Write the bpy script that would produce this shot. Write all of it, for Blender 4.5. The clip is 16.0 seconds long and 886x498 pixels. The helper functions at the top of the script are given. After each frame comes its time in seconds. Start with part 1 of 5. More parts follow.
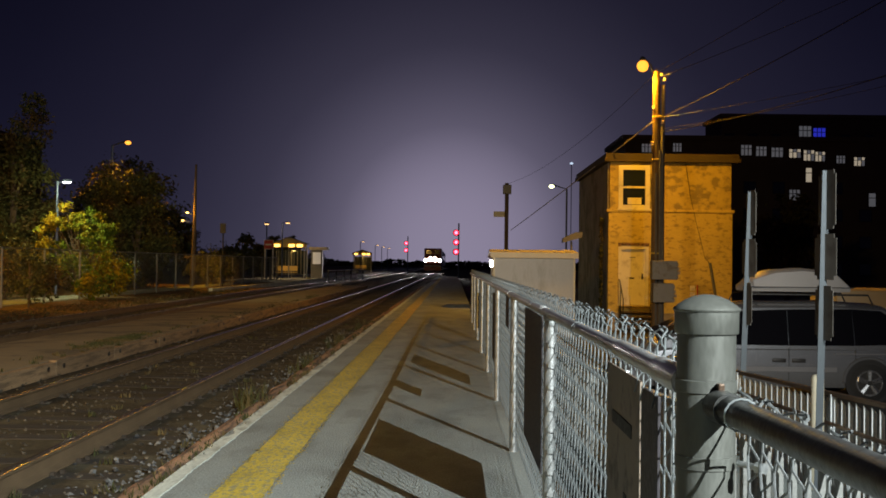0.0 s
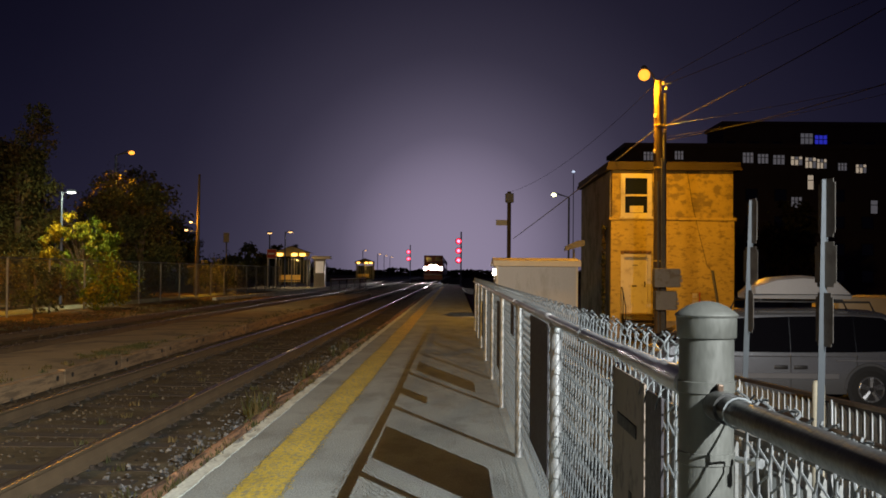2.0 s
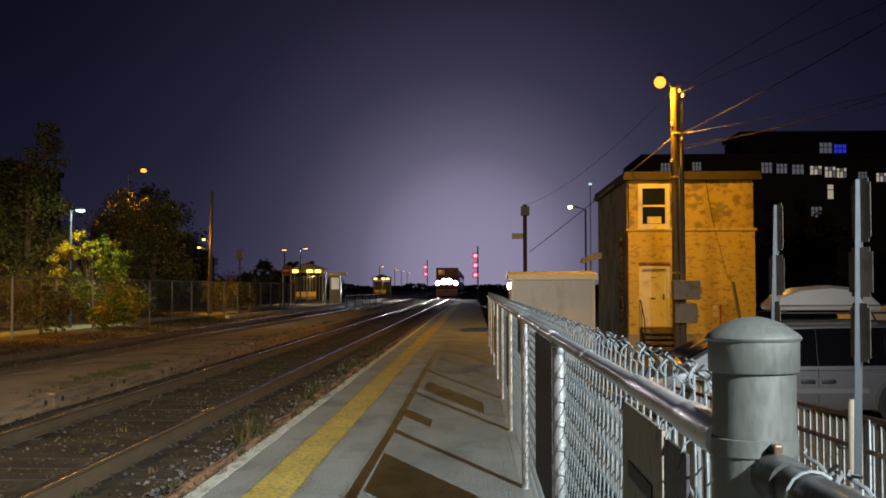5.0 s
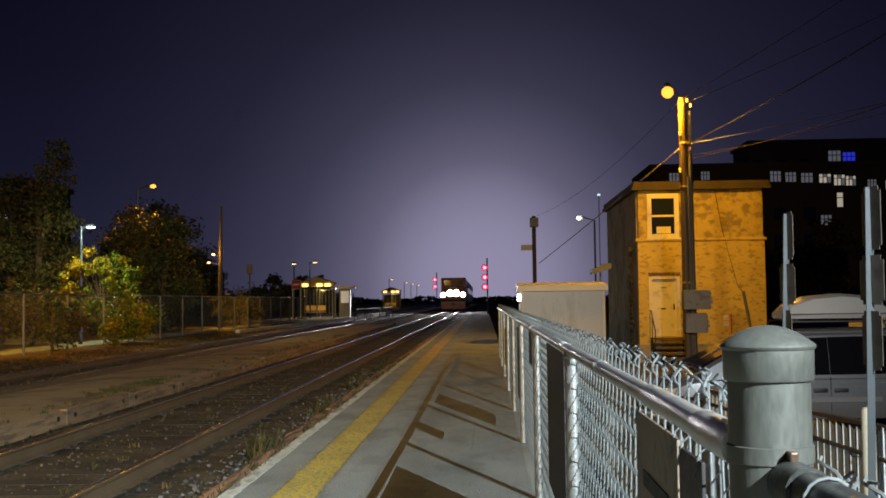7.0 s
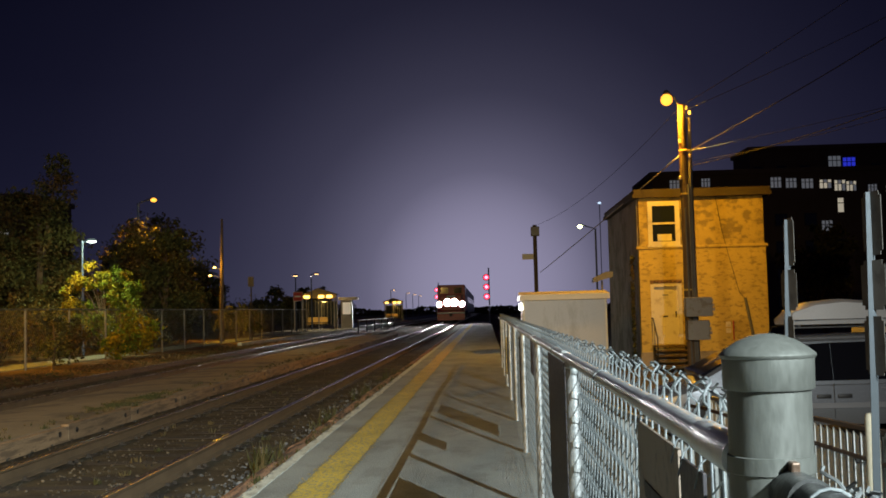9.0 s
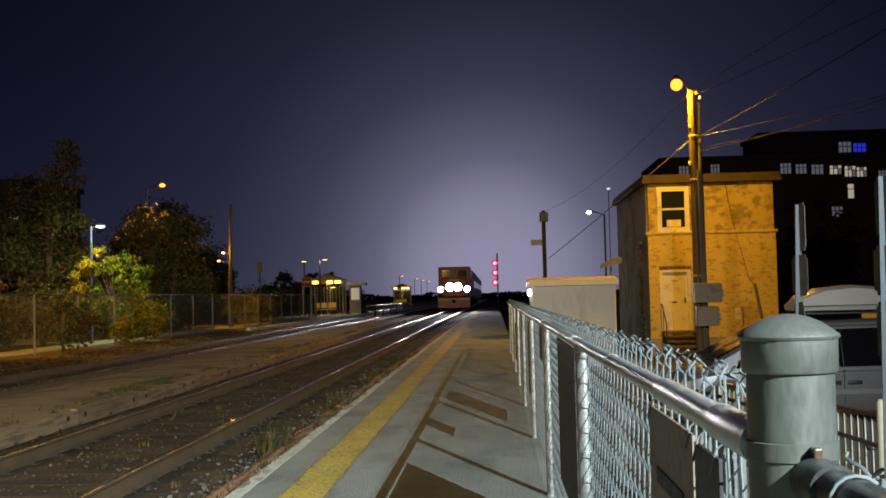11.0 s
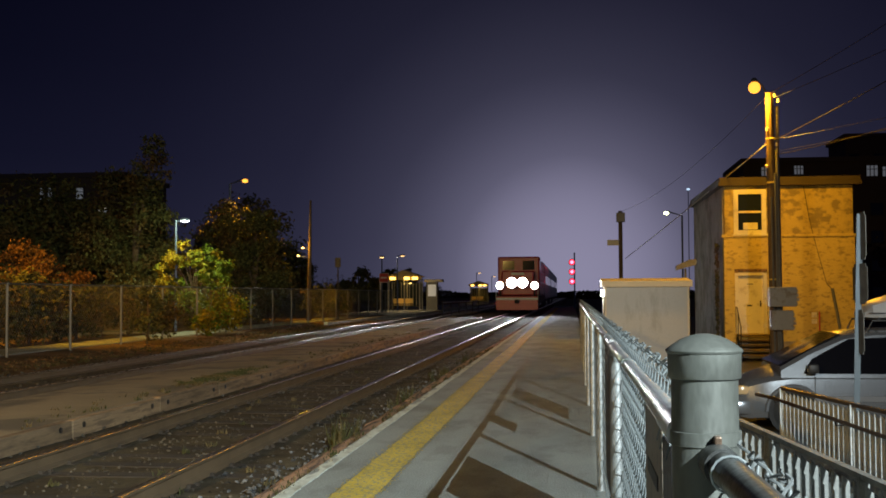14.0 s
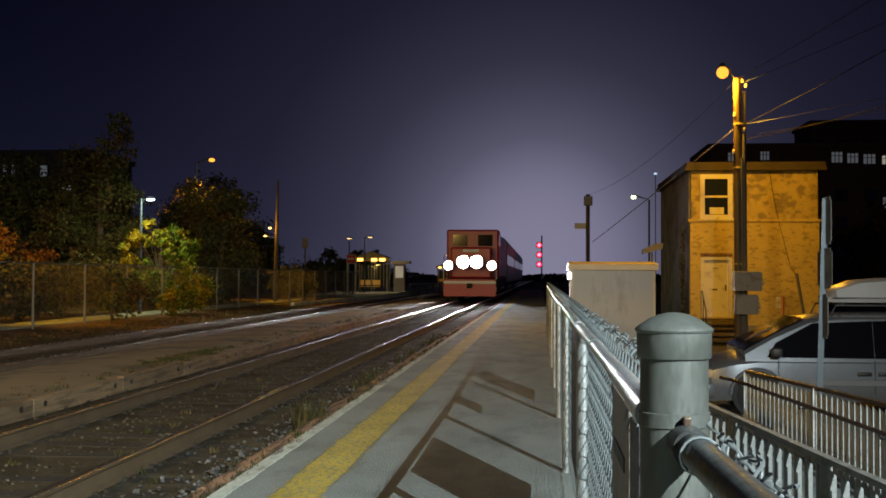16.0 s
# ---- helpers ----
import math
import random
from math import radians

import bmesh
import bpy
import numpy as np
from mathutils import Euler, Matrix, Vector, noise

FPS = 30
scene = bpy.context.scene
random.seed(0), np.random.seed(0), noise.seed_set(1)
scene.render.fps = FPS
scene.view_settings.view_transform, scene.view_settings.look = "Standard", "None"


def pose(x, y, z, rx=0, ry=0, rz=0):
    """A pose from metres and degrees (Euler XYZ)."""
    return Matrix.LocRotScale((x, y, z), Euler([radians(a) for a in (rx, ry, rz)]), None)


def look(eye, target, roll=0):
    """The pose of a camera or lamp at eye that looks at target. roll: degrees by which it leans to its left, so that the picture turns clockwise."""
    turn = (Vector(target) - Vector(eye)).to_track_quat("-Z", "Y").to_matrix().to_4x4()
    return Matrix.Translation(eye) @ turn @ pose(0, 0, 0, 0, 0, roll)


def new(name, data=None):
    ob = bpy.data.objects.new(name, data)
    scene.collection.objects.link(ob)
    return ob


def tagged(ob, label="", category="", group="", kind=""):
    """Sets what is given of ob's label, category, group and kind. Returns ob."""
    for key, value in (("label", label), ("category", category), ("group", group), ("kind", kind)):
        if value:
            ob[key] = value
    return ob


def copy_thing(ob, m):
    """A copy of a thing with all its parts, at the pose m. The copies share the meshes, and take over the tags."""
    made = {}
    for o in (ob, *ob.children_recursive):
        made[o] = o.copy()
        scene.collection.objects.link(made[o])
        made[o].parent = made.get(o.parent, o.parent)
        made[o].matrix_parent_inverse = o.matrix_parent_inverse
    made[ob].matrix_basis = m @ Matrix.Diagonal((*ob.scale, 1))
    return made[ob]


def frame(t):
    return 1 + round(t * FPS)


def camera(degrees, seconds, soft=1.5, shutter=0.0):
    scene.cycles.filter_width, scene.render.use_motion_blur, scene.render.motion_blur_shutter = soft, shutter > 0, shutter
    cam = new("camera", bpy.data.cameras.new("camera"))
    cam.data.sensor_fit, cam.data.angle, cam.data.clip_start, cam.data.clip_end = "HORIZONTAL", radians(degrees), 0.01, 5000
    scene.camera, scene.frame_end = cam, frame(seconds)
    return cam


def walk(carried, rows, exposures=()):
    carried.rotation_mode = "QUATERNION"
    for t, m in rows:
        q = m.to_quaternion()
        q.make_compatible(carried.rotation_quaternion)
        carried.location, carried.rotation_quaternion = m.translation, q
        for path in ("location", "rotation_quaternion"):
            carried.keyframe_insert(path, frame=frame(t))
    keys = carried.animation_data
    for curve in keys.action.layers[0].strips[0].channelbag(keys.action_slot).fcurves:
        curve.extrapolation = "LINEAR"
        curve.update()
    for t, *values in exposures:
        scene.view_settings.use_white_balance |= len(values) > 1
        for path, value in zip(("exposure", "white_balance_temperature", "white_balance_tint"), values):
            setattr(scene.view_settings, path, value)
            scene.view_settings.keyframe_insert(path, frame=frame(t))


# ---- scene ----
cam = camera(43.0, 16.0, soft=1.7)
PATH = [
    (0.0, (0.218, -0.897, 1.363), (0.199, 1.103, 1.39), 0.7),
    (0.5, (0.189, -1.047, 1.362), (0.177, 0.953, 1.395), 0.6),
    (1.0, (0.19, -1.047, 1.364), (0.18, 0.953, 1.406), 0.5),
    (1.5, (0.187, -1.047, 1.363), (0.172, 0.952, 1.412), 0.5),
    (2.0, (0.19, -1.047, 1.365), (0.167, 0.952, 1.407), 0.5),
    (2.5, (0.186, -1.047, 1.358), (0.159, 0.952, 1.396), 0.7),
    (3.0, (0.289, -0.431, 1.354), (0.25, 1.568, 1.391), 0.9),
    (3.5, (0.315, -0.297, 1.351), (0.276, 1.702, 1.393), 0.5),
    (4.0, (0.321, -0.285, 1.35), (0.276, 1.714, 1.401), 0.3),
    (6.5, (0.325, -0.29, 1.356), (0.26, 1.707, 1.444), -0.8),
    (7.0, (0.315, -0.305, 1.352), (0.244, 1.692, 1.443), -0.8),
    (7.5, (0.317, -0.288, 1.354), (0.238, 1.708, 1.448), -1.0),
    (8.0, (0.319, -0.293, 1.356), (0.235, 1.703, 1.459), -1.3),
    (8.5, (0.324, -0.284, 1.354), (0.244, 1.711, 1.464), -1.4),
    (9.0, (0.325, -0.283, 1.354), (0.252, 1.713, 1.463), -1.5),
    (11.5, (0.323, -0.216, 1.344), (0.232, 1.781, 1.405), -1.4),
    (12.0, (0.311, -0.352, 1.346), (0.253, 1.647, 1.385), -1.8),
    (12.5, (0.334, -0.541, 1.357), (0.251, 1.457, 1.403), -0.9),
    (13.0, (0.424, -0.5, 1.362), (0.293, 1.495, 1.421), -0.3),
    (13.5, (0.432, -0.531, 1.366), (0.272, 1.461, 1.44), -0.1),
    (14.0, (0.483, -0.674, 1.379), (0.255, 1.311, 1.46), -0.3),
    (14.5, (0.478, -0.666, 1.37), (0.265, 1.321, 1.448), 0.0),
    (15.0, (0.472, -0.618, 1.369), (0.28, 1.371, 1.438), 0.3),
    (15.5, (0.479, -0.607, 1.362), (0.295, 1.383, 1.415), 0.3),
    (16.0, (0.481, -0.62, 1.369), (0.31, 1.372, 1.418), 0.2),
]
walk(cam, [(t, look(eye, target, roll)) for t, eye, target, roll in PATH],
     [(0.0, 0.15, 6500, 14), (0.4, 0.15, 6600, 20), (2.5, 0.15, 6600, 20), (2.8, 0.3, 6200, 20), (4.2, 0.3, 6200, 18), (7.0, 0.36, 6150, 13), (9.2, 0.42, 6130, 10), (11.3, 0.36, 6080, 9), (12.2, 0.16, 6080, 9), (13.5, 0.22, 6090, 9), (14.5, 0.26, 6090, 9), (15.2, 0.22, 6090, 8), (16.0, 0.02, 6080, 8)])

# ---------------------------------------------------------------- sky and lamps
world = bpy.data.worlds.new("night_sky")
scene.world = world
world.use_nodes = True
wn, wl = world.node_tree.nodes, world.node_tree.links
wn.clear()
w_out = wn.new("ShaderNodeOutputWorld")
w_bg = wn.new("ShaderNodeBackground")
w_ramp = wn.new("ShaderNodeValToRGB")
w_sep = wn.new("ShaderNodeSeparateXYZ")
w_co = wn.new("ShaderNodeTexCoord")
wl.new(w_co.outputs["Generated"], w_sep.inputs[0])
wl.new(w_sep.outputs["Z"], w_ramp.inputs[0])
wl.new(w_bg.outputs[0], w_out.inputs[0])
stops = w_ramp.color_ramp.elements
stops[0].position, stops[0].color = 0.0, (0.0125, 0.0125, 0.0250, 1)
stops[1].position, stops[1].color = 0.30, (0.0012, 0.0013, 0.0050, 1)
for at_z, tone in ((0.05, (0.0074, 0.0074, 0.0175, 1)), (0.12, (0.0040, 0.0041, 0.0116, 1)), (0.20, (0.0022, 0.0023, 0.0076, 1))):
    stops.new(at_z).color = tone
# headlight glare put into the horizon sky, wide and soft, at the line's end
w_dot = wn.new("ShaderNodeVectorMath")
w_dot.operation = "DOT_PRODUCT"
w_dot.inputs[1].default_value = Vector((0.0, 1.0, 0.02)).normalized()
wl.new(w_co.outputs["Generated"], w_dot.inputs[0])
w_glare = wn.new("ShaderNodeValToRGB")
w_near = wn.new("ShaderNodeMapRange")
w_near.inputs["From Min"].default_value, w_near.inputs["From Max"].default_value = math.cos(radians(32)), 1.0
wl.new(w_dot.outputs["Value"], w_near.inputs["Value"])
wl.new(w_near.outputs[0], w_glare.inputs[0])
w_glare.color_ramp.interpolation = "B_SPLINE"
glare_stops = w_glare.color_ramp.elements
glare_stops[0].position, glare_stops[0].color = 0.0, (0, 0, 0, 1)
glare_stops[1].position, glare_stops[1].color = 1.0, (0.240, 0.215, 0.290, 1)
for at_c, tone in ((0.50, (0.0022, 0.0020, 0.0040, 1)), (0.78, (0.0085, 0.0078, 0.0140, 1)), (0.90, (0.024, 0.022, 0.034, 1)), (0.965, (0.070, 0.064, 0.092, 1))):
    glare_stops.new(at_c).color = tone
w_sum = wn.new("ShaderNodeVectorMath")
w_sum.operation = "ADD"
wl.new(w_ramp.outputs[0], w_sum.inputs[0])
wl.new(w_glare.outputs[0], w_sum.inputs[1])
wl.new(w_sum.outputs[0], w_bg.inputs[0])
w_bg.inputs[1].default_value = 1.0


def lamp(name, kind, place, target, power, colour, radius=0.1, cone=150, blend=0.5):
    data = bpy.data.lights.new(name, kind)
    data.energy, data.color = power, colour
    data.shadow_soft_size = radius
    if kind == "SPOT":
        data.spot_size, data.spot_blend = radians(cone), blend
    ob = new(name, data)
    ob.matrix_world = look(place, target)
    return ob


SODIUM = (1.0, 0.46, 0.012)
LED = (0.90, 1.0, 0.97)
lamp("parking_lot_lamp", "SPOT", (4.9, -4.4, 5.35), (-1.6, 6.0, 0.0), 9800, LED, 0.009, 90, 0.7)
lamp("pole_lamp_light", "SPOT", (5.86, 33.05, 7.30), (5.86, 33.2, 0), 1600, SODIUM, 0.16, 170, 0.25)
lamp("led_lamp_light", "SPOT", (-14.3, 39.6, 4.40), (-13.9, 41.6, 0.6), 520, (0.90, 1.0, 0.52), 0.12, 165, 0.3)
lamp("street_lamp_light", "SPOT", (-17.2, 59.4, 7.55), (-16.8, 57.6, 0), 3000, SODIUM, 0.2, 125, 0.6)
# added sodium fill for the trees at the left, without any fixture
lamp("street_lamp_behind_trees", "SPOT", (-16.8, 29.0, 6.2), (-15.6, 33.5, 0), 2600, SODIUM, 0.2, 110, 0.7)
# added warm fill from behind the camera for tracks and far bank
lamp("street_lamp_down_the_line", "SPOT", (-11.5, -12.0, 8.0), (-9.6, 16.0, 0.0), 16500, (1.0, 0.58, 0.13), 0.3, 68, 1.0)
lamp("pole_flood_light", "POINT", (-13.95, 58.35, 4.0), (0, 0, 0), 55, SODIUM, 0.06)
lamp("shelter_light", "POINT", (-13.0, 89.2, 2.35), (0, 0, 0), 130, (1.0, 0.62, 0.15), 0.1)
lamp("far_shelter_light", "POINT", (-13.2, 164.2, 2.35), (0, 0, 0), 130, (1.0, 0.62, 0.15), 0.1)
lamp("platform_lamp_light", "SPOT", (-12.9, 85, 4.3), (-12.5, 84, 0), 500, (1.0, 0.72, 0.40), 0.1, 150, 0.4)


# ---------------------------------------------------------------- materials
def mat(name, base, rough=0.6, metal=0.0, vary=0.25, size=3.0, fine=60.0, bump=0.15, stain=None, stain_amount=0.5, stain_size=1.0, stretch=(1, 1, 1), per_object=0.0, island=0.0):
    m = bpy.data.materials.new(name)
    m.use_nodes = True
    n, l = m.node_tree.nodes, m.node_tree.links
    p = n["Principled BSDF"]
    p.inputs["Metallic"].default_value = metal
    co = n.new("ShaderNodeTexCoord")
    mp = n.new("ShaderNodeMapping")
    mp.inputs["Scale"].default_value = stretch
    l.new(co.outputs["Object"], mp.inputs[0])
    a = n.new("ShaderNodeTexNoise")
    a.inputs["Scale"].default_value, a.inputs["Detail"].default_value = size, 6
    b = n.new("ShaderNodeTexNoise")
    b.inputs["Scale"].default_value, b.inputs["Detail"].default_value = fine, 4
    for t in (a, b):
        l.new(mp.outputs[0], t.inputs["Vector"])
    add = n.new("ShaderNodeMath")
    add.operation = "ADD"
    l.new(a.outputs["Fac"], add.inputs[0])
    l.new(b.outputs["Fac"], add.inputs[1])
    rng = n.new("ShaderNodeMapRange")
    rng.inputs["From Min"].default_value, rng.inputs["From Max"].default_value = 0.65, 1.35
    rng.inputs["To Min"].default_value, rng.inputs["To Max"].default_value = 1 - vary, 1 + vary
    l.new(add.outputs[0], rng.inputs["Value"])
    mul = n.new("ShaderNodeMix")
    mul.data_type, mul.blend_type = "RGBA", "MULTIPLY"
    mul.inputs["Factor"].default_value = 1.0
    l.new(rng.outputs[0], mul.inputs["B"])
    if stain:
        c = n.new("ShaderNodeTexNoise")
        c.inputs["Scale"].default_value, c.inputs["Detail"].default_value, c.inputs["Roughness"].default_value = stain_size, 8, 0.65
        l.new(mp.outputs[0], c.inputs["Vector"])
        r2 = n.new("ShaderNodeMapRange")
        r2.inputs["From Min"].default_value, r2.inputs["From Max"].default_value = 0.62 - 0.3 * stain_amount, 0.72 - 0.3 * stain_amount
        l.new(c.outputs["Fac"], r2.inputs["Value"])
        mx = n.new("ShaderNodeMix")
        mx.data_type = "RGBA"
        mx.inputs["A"].default_value, mx.inputs["B"].default_value = (*base, 1), (*stain, 1)
        l.new(r2.outputs[0], mx.inputs["Factor"])
        l.new(mx.outputs["Result"], mul.inputs["A"])
    else:
        mul.inputs["A"].default_value = (*base, 1)
    colour = mul.outputs["Result"]
    if per_object or island:
        rnd = n.new("ShaderNodeObjectInfo").outputs["Random"] if per_object else n.new("ShaderNodeNewGeometry").outputs["Random Per Island"]
        k = per_object or island
        r3 = n.new("ShaderNodeMapRange")
        r3.inputs["To Min"].default_value, r3.inputs["To Max"].default_value = 1 - k, 1 + k
        l.new(rnd, r3.inputs["Value"])
        m3 = n.new("ShaderNodeMix")
        m3.data_type, m3.blend_type = "RGBA", "MULTIPLY"
        m3.inputs["Factor"].default_value = 1.0
        l.new(colour, m3.inputs["A"])
        l.new(r3.outputs[0], m3.inputs["B"])
        colour = m3.outputs["Result"]
    l.new(colour, p.inputs["Base Color"])
    rr = n.new("ShaderNodeMapRange")
    rr.inputs["From Min"].default_value, rr.inputs["From Max"].default_value = 0.3, 0.7
    rr.inputs["To Min"].default_value, rr.inputs["To Max"].default_value = max(0.03, rough - 0.1), min(1, rough + 0.1)
    l.new(b.outputs["Fac"], rr.inputs["Value"])
    l.new(rr.outputs[0], p.inputs["Roughness"])
    if bump:
        bp = n.new("ShaderNodeBump")
        bp.inputs["Strength"].default_value, bp.inputs["Distance"].default_value = bump, 0.01
        l.new(b.outputs["Fac"], bp.inputs["Height"])
        l.new(bp.outputs[0], p.inputs["Normal"])
    return m


def glow(name, colour, strength):
    m = bpy.data.materials.new(name)
    m.use_nodes = True
    p = m.node_tree.nodes["Principled BSDF"]
    p.inputs["Base Color"].default_value = (0.8, 0.8, 0.8, 1)
    p.inputs["Emission Color"].default_value = (*colour, 1)
    p.inputs["Emission Strength"].default_value = strength
    return m


def glass(name, colour, rough=0.05):
    m = bpy.data.materials.new(name)
    m.use_nodes = True
    p = m.node_tree.nodes["Principled BSDF"]
    p.inputs["Base Color"].default_value = (*colour, 1)
    p.inputs["Roughness"].default_value = rough
    p.inputs["Specular IOR Level"].default_value = 0.6
    return m


CONCRETE = mat("worn_concrete", (0.270, 0.295, 0.280), 0.85, 0, 0.34, 1.6, 75, 0.8, (0.215, 0.232, 0.215), 0.35, 2.2, (1, 0.4, 1))
EDGE_PAINT = mat("worn_white_edge_paint", (0.58, 0.61, 0.54), 0.85, 0, 0.28, 4, 50, 0.6, (0.36, 0.37, 0.31), 0.30, 9.0, (1, 0.3, 1))
YELLOW = mat("worn_yellow_paint", (0.56, 0.42, 0.055), 0.82, 0, 0.30, 3, 60, 0.5, (0.31, 0.28, 0.14), 0.46, 28.0, (1, 0.5, 1))
TIMBER = mat("weathered_timber", (0.30, 0.165, 0.09), 0.9, 0, 0.4, 2.5, 30, 0.6, (0.07, 0.045, 0.03), 0.5, 3.0, (6, 0.5, 6), 0.25)
TIE = mat("oily_wooden_sleeper", (0.036, 0.027, 0.018), 0.9, 0, 0.4, 3, 30, 0.6, (0.025, 0.02, 0.016), 0.5, 3, (0.5, 6, 6), 0.3)
TIMBER_PALE = mat("bleached_edge_timber", (0.27, 0.18, 0.095), 0.9, 0, 0.35, 2.5, 30, 0.6, (0.15, 0.10, 0.055), 0.45, 3.0, (6, 0.5, 6), 0.25)
RAIL_SIDE = mat("rusty_rail_steel", (0.118, 0.080, 0.043), 0.75, 0.0, 0.3, 4, 50, 0.3)
PLATE = mat("dark_rusty_plate", (0.055, 0.038, 0.024), 0.8, 0.0, 0.3, 6, 50, 0.3, per_object=0.3)
RAIL_TOP = mat("polished_rail_head", (0.27, 0.215, 0.155), 0.20, 0.75, 0.15, 6, 80, 0.0, None, 0, 1, (1, 0.1, 1))
RAIL_TOP_FAR = mat("lightly_rusted_rail_head", (0.27, 0.21, 0.15), 0.27, 0.7, 0.2, 6, 80, 0.0, None, 0, 1, (1, 0.1, 1))
BALLAST = mat("ballast_bed", (0.090, 0.076, 0.049), 0.95, 0, 0.5, 3, 22, 1.0, (0.055, 0.045, 0.03), 0.6, 1.1)
STONE = mat("ballast_stone", (0.056, 0.047, 0.033), 0.9, 0, 0.3, 5, 60, 0.4, island=0.9)
EARTH = mat("dry_earth_with_leaf_litter", (0.15, 0.095, 0.048), 0.97, 0, 0.5, 0.8, 14, 1.0, (0.08, 0.058, 0.03), 0.5, 0.6)
ASPHALT = mat("asphalt", (0.075, 0.07, 0.06), 0.9, 0, 0.25, 0.9, 60, 0.5, (0.05, 0.047, 0.042), 0.5, 0.4)
MIDPLAT = mat("worn_platform_asphalt", (0.235, 0.185, 0.112), 0.92, 0, 0.28, 0.9, 40, 0.5, (0.12, 0.098, 0.066), 0.4, 0.8)
GALV = mat("galvanised_steel", (0.47, 0.48, 0.475), 0.40, 0.75, 0.16, 18, 120, 0.06, (0.33, 0.35, 0.345), 0.5, 10)
GALV_PIPE = mat("worn_galvanised_pipe", (0.46, 0.455, 0.45), 0.40, 0.4, 0.12, 14, 120, 0.06, (0.36, 0.35, 0.34), 0.4, 8, (1, 0.4, 1))
GALV_DULL = mat("dull_zinc_post", (0.106, 0.110, 0.098), 0.50, 0.3, 0.12, 9, 140, 0.06, (0.086, 0.089, 0.079), 0.45, 7, (1, 1, 0.35))
WIRE = mat("galvanised_wire", (0.27, 0.295, 0.30), 0.5, 0.5, 0.12, 20, 90, 0.0)
WIRE_DULL = mat("dull_thick_wire", (0.17, 0.18, 0.18), 0.55, 0.4, 0.2, 12, 80, 0.0)
WIRE_FAR = mat("weathered_fence_wire", (0.20, 0.19, 0.17), 0.6, 0.4, 0.2, 3, 40, 0.0)
FENCE_POST = mat("weathered_fence_post", (0.17, 0.16, 0.14), 0.6, 0.3, 0.2, 4, 50, 0.05)
BOARD = mat("brown_sign_back", (0.21, 0.165, 0.125), 0.7, 0.0, 0.2, 5, 60, 0.1, (0.10, 0.075, 0.055), 0.4, 6)
BOARD_DARK = mat("dark_sign_panel", (0.030, 0.026, 0.030), 0.6, 0.0, 0.2, 5, 60, 0.1)
PRINT = mat("faded_black_print", (0.02, 0.018, 0.016), 0.7, 0, 0.2, 10, 60, 0)
PRINT_RED = mat("faded_red_print", (0.45, 0.05, 0.03), 0.7, 0, 0.2, 10, 60, 0)
STUCCO = mat("peeling_cream_stucco", (0.55, 0.41, 0.11), 0.92, 0, 0.16, 1.2, 34, 0.5, (0.31, 0.225, 0.075), 0.33, 4.6, (1, 1, 2.0))
STUCCO_UP = mat("blistered_cream_stucco", (0.47, 0.35, 0.10), 0.92, 0, 0.18, 1.5, 34, 0.5, (0.25, 0.19, 0.085), 0.46, 2.6, (1, 1, 1.5))
# side walls and base course, darker and greyer than the front stucco
STUCCO_SIDE = mat("darker_grey_stucco", (0.30, 0.265, 0.235), 0.92, 0, 0.25, 1.2, 30, 0.6, (0.18, 0.155, 0.13), 0.5, 1.0)
WHITE_PAINT = mat("cream_white_paint", (0.72, 0.66, 0.52), 0.6, 0, 0.08, 2, 40, 0.08, (0.55, 0.48, 0.36), 0.25, 3)
ROOF_EDGE = mat("weathered_roof_edge", (0.060, 0.045, 0.032), 0.85, 0, 0.3, 2, 30, 0.3)
IRON = mat("dark_painted_iron", (0.035, 0.032, 0.03), 0.5, 0.4, 0.2, 6, 60, 0.1)
WOODPOLE = mat("weathered_pole_wood", (0.135, 0.092, 0.052), 0.9, 0, 0.35, 2, 25, 0.6, (0.075, 0.052, 0.032), 0.5, 2.5, (8, 8, 0.4))
CONDUIT = mat("grey_conduit", (0.13, 0.13, 0.13), 0.6, 0.2, 0.2, 6, 40, 0.1)
GREYBOX = mat("grey_utility_box", (0.28, 0.27, 0.25), 0.6, 0.2, 0.15, 4, 50, 0.1, (0.2, 0.17, 0.13), 0.3, 4)
SHED = mat("pale_grey_sheet_metal", (0.46, 0.46, 0.45), 0.5, 0.2, 0.1, 1.5, 40, 0.08, (0.36, 0.35, 0.33), 0.3, 1.5, (1, 1, 0.3))
SHED_TRIM = mat("cream_sheet_trim", (0.62, 0.56, 0.42), 0.5, 0.1, 0.1, 2, 40, 0.05)
CABLE = mat("black_cable", (0.03, 0.028, 0.025), 0.5, 0, 0.2, 5, 40, 0)
SERVICE = mat("bare_aluminium_cable", (0.60, 0.57, 0.52), 0.5, 0.1, 0.3, 9, 40, 0)
PICKET = mat("white_painted_picket", (0.70, 0.72, 0.71), 0.5, 0.1, 0.1, 5, 60, 0.05, (0.45, 0.46, 0.44), 0.35, 6)
# darker grey version of the picket paint for the row below the fence
PICKET_GREY = mat("darker_grey_picket", (0.27, 0.275, 0.26), 0.6, 0.1, 0.18, 5, 60, 0.05, (0.18, 0.18, 0.165), 0.4, 6)
RUST_RAIL = mat("worn_brown_handrail", (0.115, 0.075, 0.05), 0.4, 0.5, 0.25, 6, 60, 0.1)
VAN = mat("silver_car_paint", (0.33, 0.338, 0.36), 0.20, 0.68, 0.04, 1.5, 200, 0.0)
VAN_TRIM = mat("grey_plastic_trim", (0.16, 0.16, 0.17), 0.55, 0, 0.1, 5, 90, 0.1)
DARKGLASS = glass("tinted_glass", (0.006, 0.006, 0.008), 0.06)
